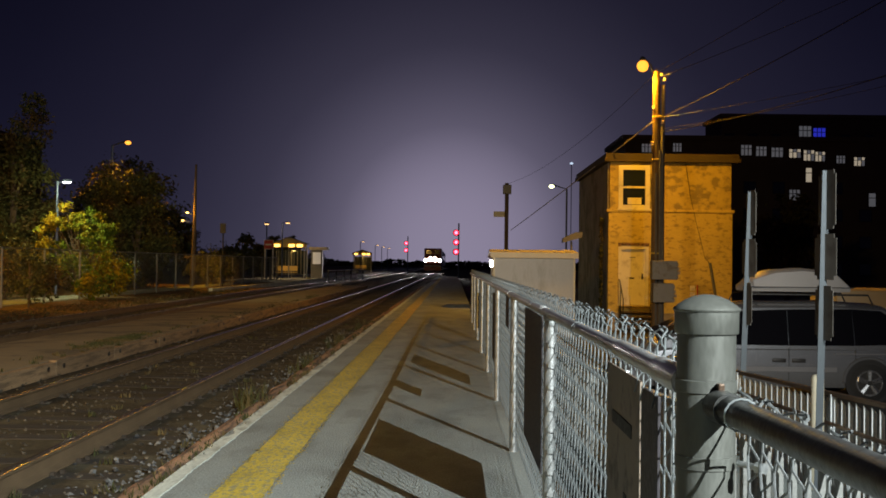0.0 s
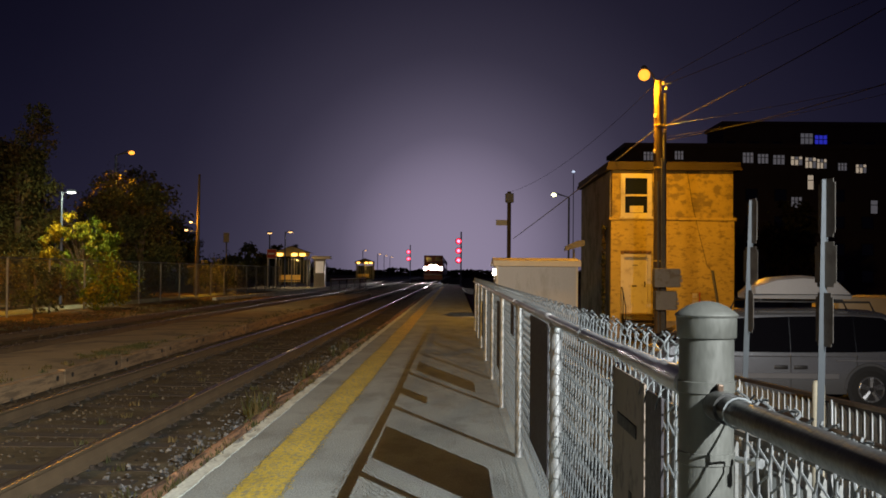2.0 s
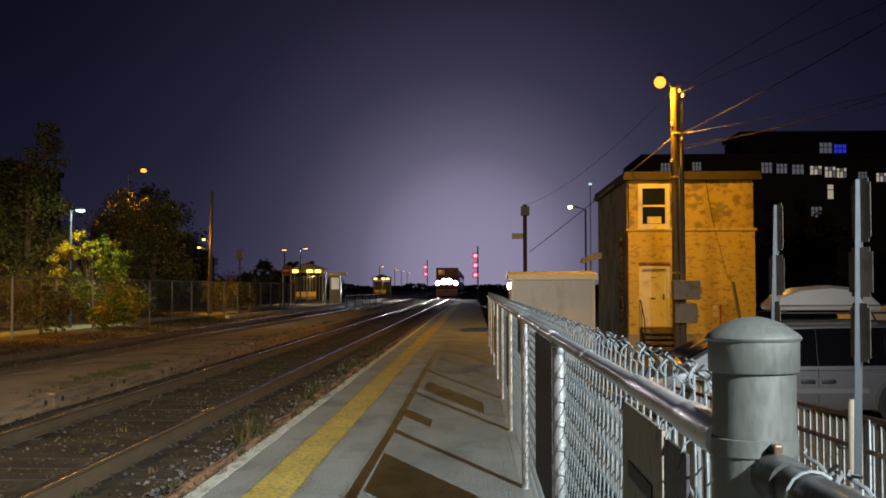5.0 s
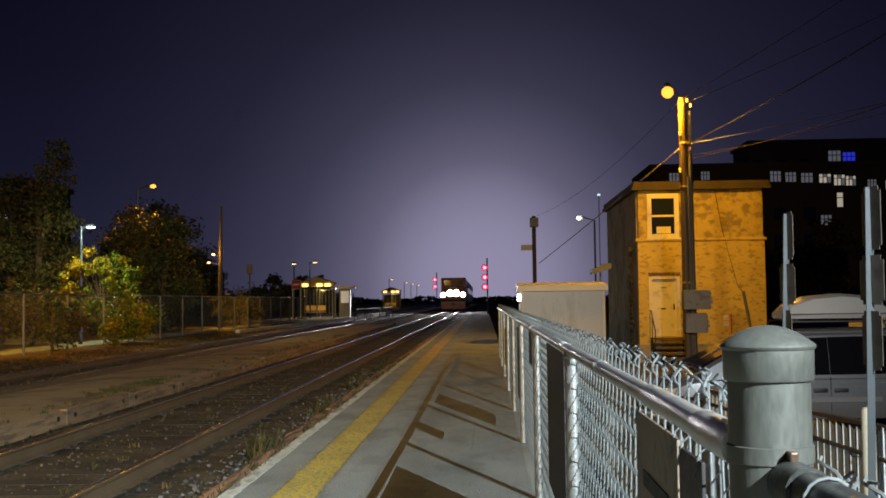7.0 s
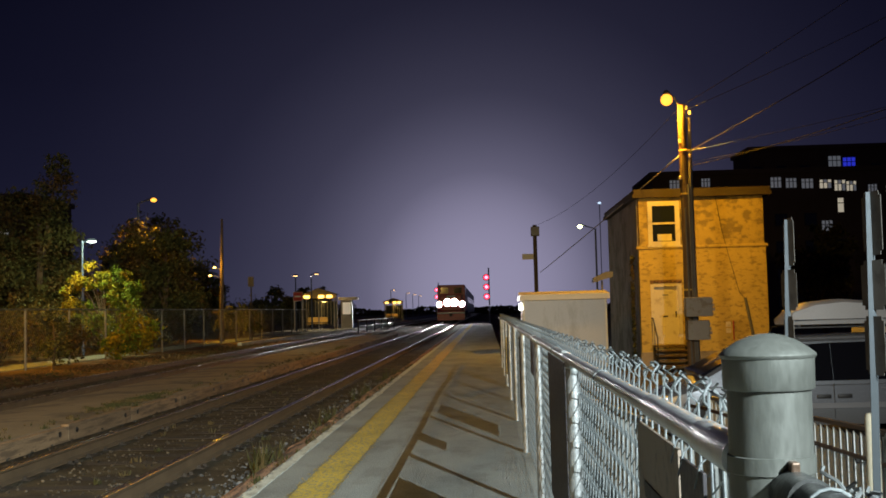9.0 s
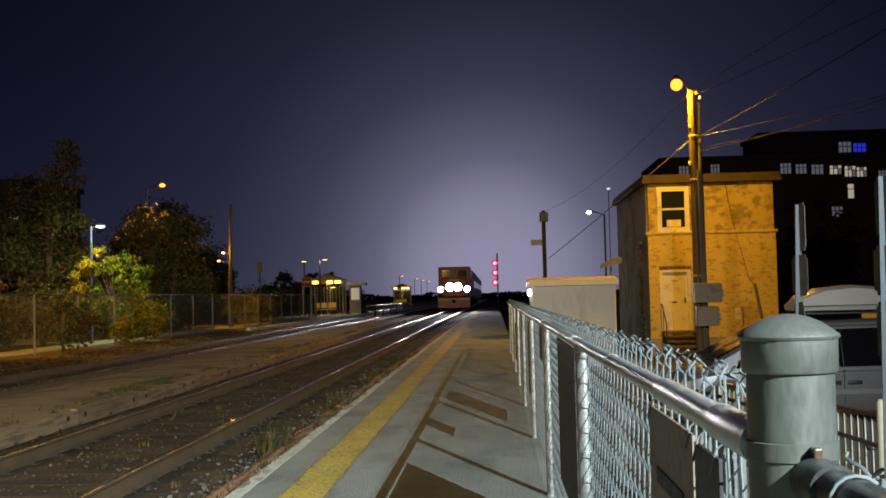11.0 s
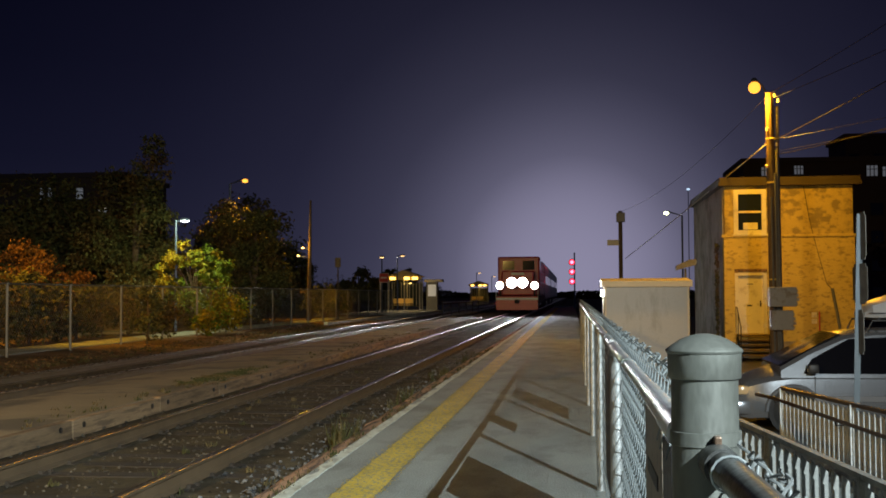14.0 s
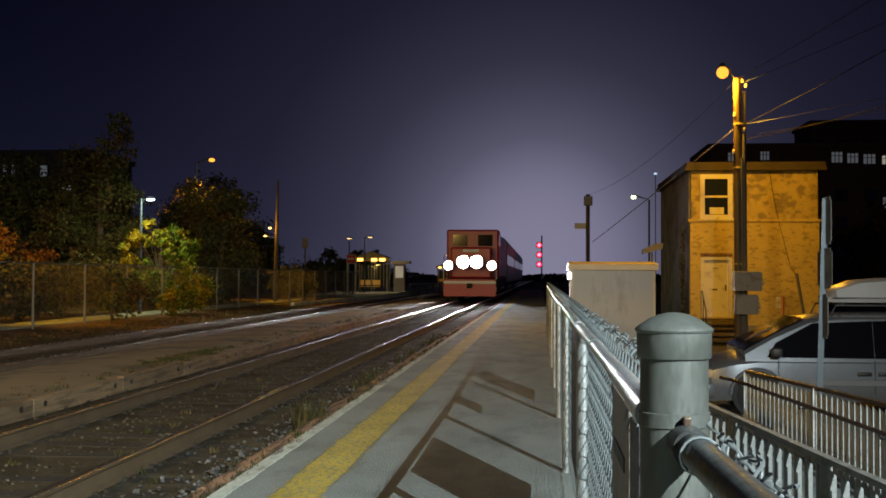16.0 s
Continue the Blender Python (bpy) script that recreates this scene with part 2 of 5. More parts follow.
PANE = glass("dark_window_pane", (0.015, 0.02, 0.028), 0.08)
RUBBER = mat("tyre_rubber", (0.02, 0.02, 0.02), 0.85, 0, 0.2, 10, 60, 0.2)
ALLOY = mat("alloy_wheel", (0.55, 0.55, 0.56), 0.3, 0.9, 0.1, 8, 80, 0.0)
TAIL = mat("red_tail_lens", (0.45, 0.012, 0.015), 0.15, 0, 0.1, 8, 60, 0)
AMBER = mat("clear_lamp_lens", (0.60, 0.42, 0.22), 0.15, 0, 0.1, 8, 60, 0)
ROOFBOX = mat("pale_grey_roof_box", (0.48, 0.48, 0.49), 0.35, 0, 0.06, 2, 60, 0.02)
TRUCKWHITE = mat("white_truck_paint", (0.66, 0.60, 0.48), 0.4, 0, 0.06, 2, 60, 0.02)
SIGNBACK = mat("bare_sign_metal", (0.17, 0.155, 0.135), 0.5, 0.5, 0.15, 6, 70, 0.05, (0.12, 0.105, 0.09), 0.4, 5)
SIGNPOST = mat("perforated_steel_post", (0.075, 0.088, 0.098), 0.5, 0.4, 0.12, 10, 80, 0.05)
APARTMENT = mat("dark_brick_apartment_wall", (0.10, 0.075, 0.065), 0.95, 0, 0.2, 0.4, 10, 0.3)
LEAF = mat("green_yellow_leaves", (0.085, 0.125, 0.010), 0.6, 0, 0.25, 0.7, 10, 0, (0.22, 0.15, 0.006), 0.5, 0.7, island=0.5)
LEAF_ORANGE = mat("dry_orange_leaves", (0.17, 0.075, 0.02), 0.7, 0, 0.3, 1.0, 10, 0, (0.09, 0.05, 0.015), 0.5, 0.8, island=0.5)
LEAF_DARK = mat("dark_tree_leaves", (0.065, 0.065, 0.022), 0.8, 0, 0.3, 1.0, 10, 0, (0.085, 0.055, 0.020), 0.4, 0.8, island=0.5)
BARK = mat("rough_bark", (0.08, 0.055, 0.035), 0.95, 0, 0.3, 3, 25, 0.6)
WEED = mat("dry_weeds", (0.042, 0.046, 0.018), 0.9, 0, 0.3, 2, 10, 0, (0.075, 0.058, 0.026), 0.5, 1.0, island=0.5)
LOCO_RED = mat("red_locomotive_paint", (0.44, 0.008, 0.024), 0.35, 0.0, 0.12, 1, 50, 0.03)
LOCO_DARK = mat("grimy_black_underframe", (0.025, 0.024, 0.024), 0.7, 0.2, 0.2, 3, 50, 0.1)
LOCO_WHITE = mat("white_safety_stripe", (0.75, 0.75, 0.74), 0.45, 0, 0.08, 3, 50, 0)
COACH = mat("coach_silver_side", (0.35, 0.36, 0.37), 0.4, 0.5, 0.1, 1, 50, 0.05)
LAMP_METAL = mat("grey_lamp_metal", (0.08, 0.105, 0.18), 0.45, 0.4, 0.1, 5, 60, 0)
SHELTER_ROOF = mat("shelter_roof_sheet", (0.50, 0.36, 0.12), 0.6, 0.1, 0.15, 2, 30, 0.1)
BEAM = mat("shelter_frame_metal", (0.17, 0.165, 0.155), 0.5, 0.3, 0.15, 3, 40, 0)
GLOW_SODIUM = glow("sodium_bulb", (1.0, 0.34, 0.022), 1.9)
GLOW_LED = glow("led_lens", (0.92, 1.0, 0.85), 7)
GLOW_WARM = glow("warm_lamp_lens", (1.0, 0.56, 0.20), 2.4)
GLOW_SHELTER = glow("shelter_ceiling_lamp", (1.0, 0.58, 0.10), 3.5)
GLASS_SHEEN = glow("kiosk_glass_reflection", (1.0, 0.90, 0.72), 0.16)
GLOW_RED_HALO = glow("red_signal_halo", (1.0, 0.012, 0.05), 1.6)
GLOW_RED_CORE = glow("red_signal_core", (1.0, 0.07, 0.12), 9)
GLOW_HEAD = glow("locomotive_headlight", (1.0, 0.97, 0.94), 1000)
GLOW_DITCH = glow("locomotive_ditch_light", (1.0, 0.92, 0.80), 700)
GLOW_WINDOW = glow("lit_apartment_window", (1.0, 0.86, 0.62), 0.27)
GLOW_WINDOW_DIM = glow("dim_apartment_window", (0.85, 0.9, 1.0), 0.06)
GLOW_BLUE = glow("blue_lit_window", (0.03, 0.05, 1.0), 0.32)


for leafy in (LEAF, LEAF_ORANGE, LEAF_DARK, WEED, EARTH, BALLAST):
    leafy.node_tree.nodes["Principled BSDF"].inputs["Specular IOR Level"].default_value = 0.12


# ---------------------------------------------------------------- mesh tools
def box(bm, x0, x1, y0, y1, z0, z1, bevel=0.0):
    v = [bm.verts.new((x, y, z)) for x in (x0, x1) for y in (y0, y1) for z in (z0, z1)]
    fs = [bm.faces.new([v[i] for i in q]) for q in ((0, 1, 3, 2), (4, 6, 7, 5), (0, 4, 5, 1), (2, 3, 7, 6), (0, 2, 6, 4), (1, 5, 7, 3))]
    if bevel:
        bmesh.ops.bevel(bm, geom=list({e for f in fs for e in f.edges}), offset=bevel, segments=2, affect="EDGES", profile=0.5)


def prism(bm, pts, lo, hi, axis="y"):
    """A polygon (u, v) swept from lo to hi along an axis; u, v are the two other axes in order."""
    def at(u, v, w):
        return {"x": (w, u, v), "y": (u, w, v), "z": (u, v, w)}[axis]
    a = [bm.verts.new(at(u, v, lo)) for u, v in pts]
    b = [bm.verts.new(at(u, v, hi)) for u, v in pts]
    k = len(pts)
    fs = [bm.faces.new(a), bm.faces.new(b[::-1])] + [bm.faces.new((a[i], b[i], b[(i + 1) % k], a[(i + 1) % k])) for i in range(k)]
    bmesh.ops.recalc_face_normals(bm, faces=fs)


def tube(bm, pts, r, seg=10, caps=True):
    """A round bar through points; r is one radius or one for each point."""
    pts = [Vector(p) for p in pts]
    rs = r if isinstance(r, (list, tuple)) else [r] * len(pts)
    rings, ref = [], None
    for i, p in enumerate(pts):
        d = (pts[min(i + 1, len(pts) - 1)] - pts[max(i - 1, 0)]).normalized()
        if ref is None:
            ref = d.orthogonal().normalized()
        ref = (ref - d * ref.dot(d)).normalized()
        s = d.cross(ref)
        rings.append([bm.verts.new(p + (ref * math.cos(2 * math.pi * k / seg) + s * math.sin(2 * math.pi * k / seg)) * rs[i]) for k in range(seg)])
    for a, b in zip(rings, rings[1:]):
        for k in range(seg):
            bm.faces.new((a[k], a[(k + 1) % seg], b[(k + 1) % seg], b[k]))
    if caps:
        bm.faces.new(rings[0][::-1])
        bm.faces.new(rings[-1])


def spin(bm, x, y, profile, seg=32):
    """A turned body round the vertical through (x, y); profile: (radius, z) from bottom to top."""
    rings = [[bm.verts.new((x + r * math.cos(2 * math.pi * k / seg), y + r * math.sin(2 * math.pi * k / seg), z)) for k in range(seg)] for r, z in profile]
    for a, b in zip(rings, rings[1:]):
        for k in range(seg):
            bm.faces.new((a[k], a[(k + 1) % seg], b[(k + 1) % seg], b[k]))
    bm.faces.new(rings[0][::-1])
    bm.faces.new(rings[-1])


def disc(bm, c, r, way, depth, seg=20):
    c, way = Vector(c), Vector(way).normalized()
    tube(bm, [c, c + way * depth], r, seg)


def part(name, bm, material, parent=None, label="", smooth=False, kind=""):
    me = bpy.data.meshes.new(name)
    bm.to_mesh(me)
    bm.free()
    me.materials.append(material)
    if smooth:
        me.shade_smooth()
        me.set_sharp_from_angle(angle=radians(38))
    ob = new(name, me)
    if parent:
        ob.parent = parent
    return tagged(ob, label, kind=kind)


def thing(name, label, category, group="", kind="", place=(0, 0, 0)):
    ob = new(name)
    ob.empty_display_size = 0.1
    ob.location = place
    return tagged(ob, label, category, group, kind)


def boxpart(name, dims, material, parent=None, label="", bevel=0.0, kind=""):
    bm = bmesh.new()
    box(bm, *dims, bevel)
    return part(name, bm, material, parent, label, kind=kind)


def tubepart(name, pts, r, material, parent=None, label="", seg=12):
    bm = bmesh.new()
    tube(bm, pts, r, seg)
    return part(name, bm, material, parent, label, True)


LOT = -0.87      # level of the parking lot
RAIL_Z = 0.03    # top of the rails
TRACK_X = -3.35  # middle of the near track
FAR_TRACK_X = -8.35
FENCE_X = 0.665

# ---------------------------------------------------------------- ground
bm = bmesh.new()
cross = [(-900, 0.0), (-60, 0.0), (-12.6, 0.0), (-12.2, -0.02), (-10.3, -0.14), (-7.0, -0.17), (-1.5, -0.17), (-1.3, -0.75), (0.9, -0.75), (1.4, LOT), (60, LOT), (900, LOT)]
ys = [-60, -20, 0, 10, 20, 30, 45, 60, 80, 110, 150, 220, 400, 900, 2500]
grid = [[bm.verts.new((x, y, z)) for x, z in cross] for y in ys]
for a, b in zip(grid, grid[1:]):
    for i in range(len(cross) - 1):
        bm.faces.new((a[i], a[i + 1], b[i + 1], b[i]))
tagged(part("ground", bm, EARTH), "bare earth strewn with dry leaves beside the tracks", "ground", kind="structure")

bm = bmesh.new()
box(bm, 1.0, 40, -30, 110, LOT - 0.05, LOT + 0.004)
tagged(part("parking_lot", bm, ASPHALT), "patched dark asphalt parking lot lit by sodium light", "parking lot", kind="structure")


def ballast_bed(x, name):
    bm = bmesh.new()
    rows = []
    for y in [-12 + 0.9 * i for i in range(90)] + [70 + 12 * i for i in range(36)]:
        rows.append([bm.verts.new((x + u, y, z + 0.012 * noise.noise((u * 3, y * 1.3, x)))) for u, z in
                     ((-1.75, -0.165), (-1.3, -0.13), (-0.75, -0.125), (-0.3, -0.135), (0.3, -0.135), (0.75, -0.125), (1.3, -0.13), (1.68, -0.165))])
    for a, b in zip(rows, rows[1:]):
        for i in range(7):
            bm.faces.new((a[i], a[i + 1], b[i + 1], b[i]))
    return tagged(part(name, bm, BALLAST), "dirty brown crushed stone track bed", "track bed", kind="structure")


ballast_bed(TRACK_X, "ballast_near")
ballast_bed(FAR_TRACK_X, "ballast_far")


def rail(x, y0=-12, y1=480):
    side = thing("rail", "rusty steel rail with a polished head", "rail", "rails of the tracks")
    bm = bmesh.new()
    z = RAIL_Z
    prism(bm, [(x - 0.066, z - 0.15), (x + 0.066, z - 0.15), (x + 0.066, z - 0.138), (x + 0.012, z - 0.12), (x + 0.010, z - 0.045), (x + 0.034, z - 0.032),
               (x + 0.034, z - 0.0155), (x - 0.034, z - 0.0155), (x - 0.034, z - 0.032), (x - 0.010, z - 0.045), (x - 0.012, z - 0.12), (x - 0.066, z - 0.138)], y0, y1)
    part("web_and_foot", bm, RAIL_SIDE, side)
    bm = bmesh.new()
    arc = [(0.020 + 0.0145 * math.sin(a), z - 0.0145 + 0.0145 * math.cos(a)) for a in [math.pi / 12 * k for k in range(7)]]
    prism(bm, [(x + u, v) for u, v in arc[::-1]][::-1] + [(x - u, v) for u, v in arc[::-1]], y0, y1)
    part("head", bm, RAIL_TOP if x > -6 else RAIL_TOP_FAR, side, "polished running surface", True)


for x in (TRACK_X + 0.75, TRACK_X - 0.75, FAR_TRACK_X + 0.75, FAR_TRACK_X - 0.75):
    rail(x)

# ---------------------------------------------------------------- near platform
platform = thing("platform", "low concrete platform with a worn yellow safety line", "platform", kind="structure")
boxpart("slab", (-1.565, 0.78, -10, 130, -0.75, 0.0), CONCRETE, platform)
bm = bmesh.new()
y = -8.0
rnd = random.Random(5)
last = None
lo = hi = 0.0
while y < 70:
    step = rnd.uniform(0.03, 0.055)
    gap = rnd.random() < 0.004
    lo = 0.80 * lo + rnd.gauss(0, 0.017)
    hi = 0.80 * hi + rnd.gauss(0, 0.003)
    x0, x1 = min(-1.548 + lo + rnd.uniform(-0.008, 0.008), -1.475), -1.455 + hi + rnd.uniform(-0.002, 0.002)
    x0 = max(x0, -1.563)
    now = [bm.verts.new(c) for c in ((x0, y, 0.001), (x0 + 0.006, y, 0.006), (x1 - 0.004, y, 0.006), (x1, y, 0.001))]
    if last and not gap:
        for i in range(3):
            bm.faces.new((last[i], last[i + 1], now[i + 1], now[i]))
    last = None if gap else now
    y += step * (rnd.uniform(2, 6) if gap else 1)
part("white_edge_strip", bm, EDGE_PAINT, platform, "crumbling white painted edge")
bm = bmesh.new()
rows = []
y = -8.0
while y < 110:
    rows.append([bm.verts.new((-1.17 + 0.008 * math.sin(y * 0.7) + rnd.gauss(0, 0.004), y, 0.004)), bm.verts.new((-0.87 + 0.008 * math.sin(y * 0.55) + rnd.gauss(0, 0.004), y, 0.004))])
    y += 0.06
for a, b in zip(rows, rows[1:]):
    bm.faces.new((a[0], a[1], b[1], b[0]))
for k in range(6500):
    y = 2 + 58 * rnd.random() ** 1.4
    x = (-1.17 if k % 2 else -0.87) + rnd.gauss(0, 0.020)
    u, v = rnd.uniform(0.003, 0.011), rnd.uniform(0.006, 0.026)
    bm.faces.new([bm.verts.new((x + u * math.cos(a) * rnd.uniform(0.6, 1.1), y + v * math.sin(a) * rnd.uniform(0.6, 1.1), 0.0055)) for a in (0, 1.26, 2.51, 3.77, 5.03)])
part("yellow_line", bm, YELLOW, platform, "scuffed yellow safety line with flaking edges")
y = -8.0
while y < 70:
    step = rnd.uniform(2.2, 2.6)
    bm = bmesh.new()
    dx, dz = rnd.uniform(-0.015, 0.015), rnd.uniform(-0.02, 0.01)
    tube(bm, [(-1.675 + dx + 0.012 * math.sin(k * 1.7 + y), y + (step - 0.03) * k / 5, -0.075 + dz) for k in range(6)], [0.083 + rnd.uniform(-0.006, 0.006) for k in range(6)], 12)
    part("edge_timber", bm, TIMBER, platform, "rotting rounded brown edge log", True)
    y += step

# middle platform between the tracks
middle = thing("middle_platform", "narrow worn asphalt platform between the tracks with timber edge", "platform", kind="structure")
bm = bmesh.new()
rows = []
y = -10.0
while y < 66:
    rows.append([bm.verts.new((x + rnd.uniform(-0.03, 0.03), y, z)) for x, z in ((-6.95, -0.20), (-6.95, 0.02), (-6.2, 0.05), (-5.4, 0.05), (-5.02, 0.04), (-5.02, -0.20))])
    y += 1.0
for a, b in zip(rows, rows[1:]):
    for i in range(5):
        bm.faces.new((a[i], a[i + 1], b[i + 1], b[i]))
bm.faces.new(rows[0])
bm.faces.new(rows[-1][::-1])
part("surface", bm, MIDPLAT, middle)
y = -9.0
while y < 66:
    step = rnd.uniform(2.3, 2.7)
    bm = bmesh.new()
    dz = rnd.uniform(-0.025, 0.015)
    box(bm, -5.02 + rnd.uniform(0, 0.02), -4.90 + rnd.uniform(-0.006, 0.006), y, y + step - 0.012, -0.20, 0.045 + dz, 0.012)
    beam = part("edge_timber", bm, TIMBER_PALE, middle, "weathered brown edge timber")
    for at in (0.25, step - 0.32):
        bm = bmesh.new()
        disc(bm, (-4.893, y + at, -0.03), 0.032, (1, 0, 0), 0.012, 10)
        part("bolt", bm, IRON, beam, "dark bolt head")
    y += step

# far platform with the shelters, and the walkway behind the fence
far = thing("far_platform", "concrete far platform under the shelters", "platform", kind="structure")
boxpart("slab", (-15.5, -10.4, 76, 330, -0.2, 0.12), CONCRETE, far)
boxpart("edge", (-10.4, -10.25, 76, 330, -0.2, 0.125), EDGE_PAINT, far, "pale platform edge")
bm = bmesh.new()
prism(bm, [(-11.30, 52.0), (-11.12, 52.0), (-10.90, 63.0), (-10.27, 75.98), (-10.50, 75.98), (-11.08, 63.0)], -0.15, 0.10, "z")
part("edge_run", bm, EDGE_PAINT, far, "pale kerb leading up to the platform")
boxpart("walkway", (-14.2, -12.75, -10, 76, -0.05, 0.03), CONCRETE, None, "pale concrete footpath behind the fence", kind="structure")
bpy.data.objects["walkway"]["category"] = "footpath"

# ---------------------------------------------------------------- near chain-link fence
def mesh_panel(y0, y1, z0, z1, x, pitch, r, seg, barbs=True):
    """Woven wire: zigzag wires side by side, hooked into one another, with twisted points on top."""
    bm = bmesh.new()
    n = max(1, round((y1 - y0) / pitch))
    w = (y1 - y0) / n
    rows = round((z1 - z0) / pitch)
    h = (z1 - z0) / rows
    for i in range(n):
        a = y0 + i * w
        pts = []
        for k in range(rows + 1):
            pts.append((x + (0.004 if k % 2 else -0.004), a + (w * 1.06 if (k + i) % 2 else -w * 0.06), z0 + k * h))
        if seg > 3:
            soft_pts = [pts[0]]
            for p0, p1, p2 in zip(pts, pts[1:], pts[2:]):
                for q in (p0, p2):
                    soft_pts.append((p1[0], p1[1] + (q[1] - p1[1]) * 0.10, p1[2] + (q[2] - p1[2]) * 0.22))
            pts = soft_pts + [pts[-1]]
        if barbs:
            last = pts[-1]
            lean = -1 if (rows + i) % 2 else 1
            side = 1 if (i * 7) % 3 else -1
            rise = 0.85 + 0.12 * ((i * 5) % 4)
            for du, dv, dx in ((0.30, 0.22, 0.006), (0.52, 0.45, 0.009), (0.42, 0.66, 0.002), (0.12, 0.78, -0.007), (-0.18, 0.84, -0.010), (-0.42, 0.74 + 0.1 * ((i * 3) % 4), -0.004)):
                pts.append((x + side * dx, last[1] + lean * w * du, z1 + h * dv * rise))
        tube(bm, pts, r, seg, False)
    return bm


fence = thing("chain_link_fence", "galvanised chain-link fence along the platform with a shiny top rail", "fence")
POST_Y = 1.245
TOP = 1.143
spans = [(POST_Y + 0.06, 4.30), (4.30, 7.35), (7.35, 10.40), (10.40, 13.45), (13.45, 16.5), (16.5, 19.55), (19.55, 22.6), (22.6, 25.65), (25.65, 28.7)]
for i, (a, b) in enumerate(spans):
    m = mesh_panel(a, b, 0.06, TOP + 0.035, FENCE_X + 0.028, 0.048 if i < 4 else 0.055, 0.0024, 4 if i < 2 else 3)
    part("mesh_panel", m, WIRE, fence, "woven wire mesh with twisted tops", i < 2)
    if i:
        bm = bmesh.new()
        spin(bm, FENCE_X + 0.005, a, [(0.030, -0.1), (0.030, TOP - 0.035), (0.034, TOP - 0.03), (0.034, TOP - 0.01), (0.02, TOP)], 16)
        part("line_post", bm, GALV, fence, "", True)
joints = [(POST_Y + 0.05, 0.004, 0.0), (2.12, 0.002, 0.0), (4.66, 0.0, -0.004), (8.0, 0.006, -0.010), (12.4, -0.004, -0.006), (18.5, 0.008, -0.012), (28.7, 0.0, -0.008)]
tubepart("top_rail", [(FENCE_X + dx, y, TOP + dz) for y, dx, dz in joints], 0.021, GALV_PIPE, fence, "shiny round top rail", 24)
for y, w, r, dz in ((1.27, 0.27, 0.0285, 0.0), (1.54, 0.58, 0.0245, 0.0), (4.58, 0.07, 0.0245, -0.003), (4.70, 0.05, 0.0245, -0.004), (7.95, 0.10, 0.0245, -0.010), (12.35, 0.10, 0.0245, -0.006)):
    bm = bmesh.new()
    tube(bm, [(FENCE_X + 0.002, y, TOP + dz), (FENCE_X + 0.002, y + 0.006, TOP + dz), (FENCE_X + 0.002, y + w - 0.012, TOP + dz), (FENCE_X + 0.002, y + w, TOP + dz)], [r, r, r, r - 0.003], 24)
    part("rail_sleeve", bm, GALV_PIPE, fence, "pipe sleeve", True)
for y in (3.1, 5.3):
    bm = bmesh.new()
    tube(bm, [(FENCE_X + 0.026 * math.cos(t), y + 0.002 * t, TOP - 0.005 + 0.026 * math.sin(t)) for t in [0.5 * k for k in range(13)]], 0.0018, 5)
    part("tie_wire", bm, WIRE, fence, "", True)

# corner post
bm = bmesh.new()
PX = 0.70
spin(bm, PX, POST_Y, [(0.055, -0.1), (0.055, 1.245)], 40)
post = part("terminal_post", bm, GALV_DULL, fence, "thick grey terminal post", True)
bm = bmesh.new()
spin(bm, PX, POST_Y, [(0.0585, 1.238), (0.060, 1.240), (0.0605, 1.279), (0.0630, 1.2815), (0.0635, 1.284), (0.0620, 1.2865), (0.055, 1.292), (0.040, 1.302), (0.024, 1.3085), (0.010, 1.3115), (0.001, 1.312)], 40)
part("post_cap", bm, GALV_DULL, post, "domed cap with a lip", True)
for z0, z1 in ((1.128, 1.152), (0.985, 1.010), (0.72, 0.745)):
    bm = bmesh.new()
    spin(bm, PX, POST_Y, [(0.0555, z0), (0.0575, z0 + 0.001), (0.0575, z1 - 0.001), (0.0555, z1)], 40)
    part("tension_band", bm, GALV_DULL, post, "", True)
bm = bmesh.new()
tube(bm, [(PX + 0.05, POST_Y - 0.045, 1.0), (PX + 0.085, POST_Y - 0.10, 1.0)], 0.006, 8)
tube(bm, [(PX + 0.075, POST_Y - 0.085, 1.0), (PX + 0.085, POST_Y - 0.10, 1.0)], 0.011, 6)
part("carriage_bolt", bm, GALV, post)

# next section of the fence, running back past the camera
back = thing("chain_link_fence", "chain-link fence section with a dark weathered top rail", "fence")
BX = PX + 0.012
BRACE = mat("dark_weathered_pipe", (0.085, 0.088, 0.086), 0.4, 0.5, 0.2, 9, 90, 0.08, (0.055, 0.055, 0.052), 0.4, 7)
tubepart("top_rail", [(BX, POST_Y - 0.05, 1.108), (BX + 0.01, 0.3, 1.122), (BX + 0.03, -2.0, 1.125), (BX + 0.04, -6.0, 1.125)], 0.0255, BRACE, back, "", 24)
tubepart("rail_end_cup", [(BX, POST_Y - 0.035, 1.107), (BX, POST_Y - 0.14, 1.109)], 0.0305, BRACE, back, "pressed rail end cup", 24)
bm = bmesh.new()
box(bm, BX - 0.006, BX + 0.006, POST_Y - 0.075, POST_Y - 0.045, 1.075, 1.15, 0.003)
part("cup_lug", bm, RUST_RAIL, back, "rusty lug")
bm = bmesh.new()
tube(bm, [(BX + 0.0285 * math.cos(t), 1.02 + 0.004 * t, 1.111 + 0.0285 * math.sin(t)) for t in [0.4 * k for k in range(14)]], 0.0022, 6)
part("tie_wire", bm, WIRE, back, "", True)
part("mesh_panel", mesh_panel(-2.0, POST_Y - 0.09, 0.05, 1.10, BX + 0.040, 0.042, 0.0025, 5), WIRE_DULL, back, "woven wire mesh with twisted tops", True)
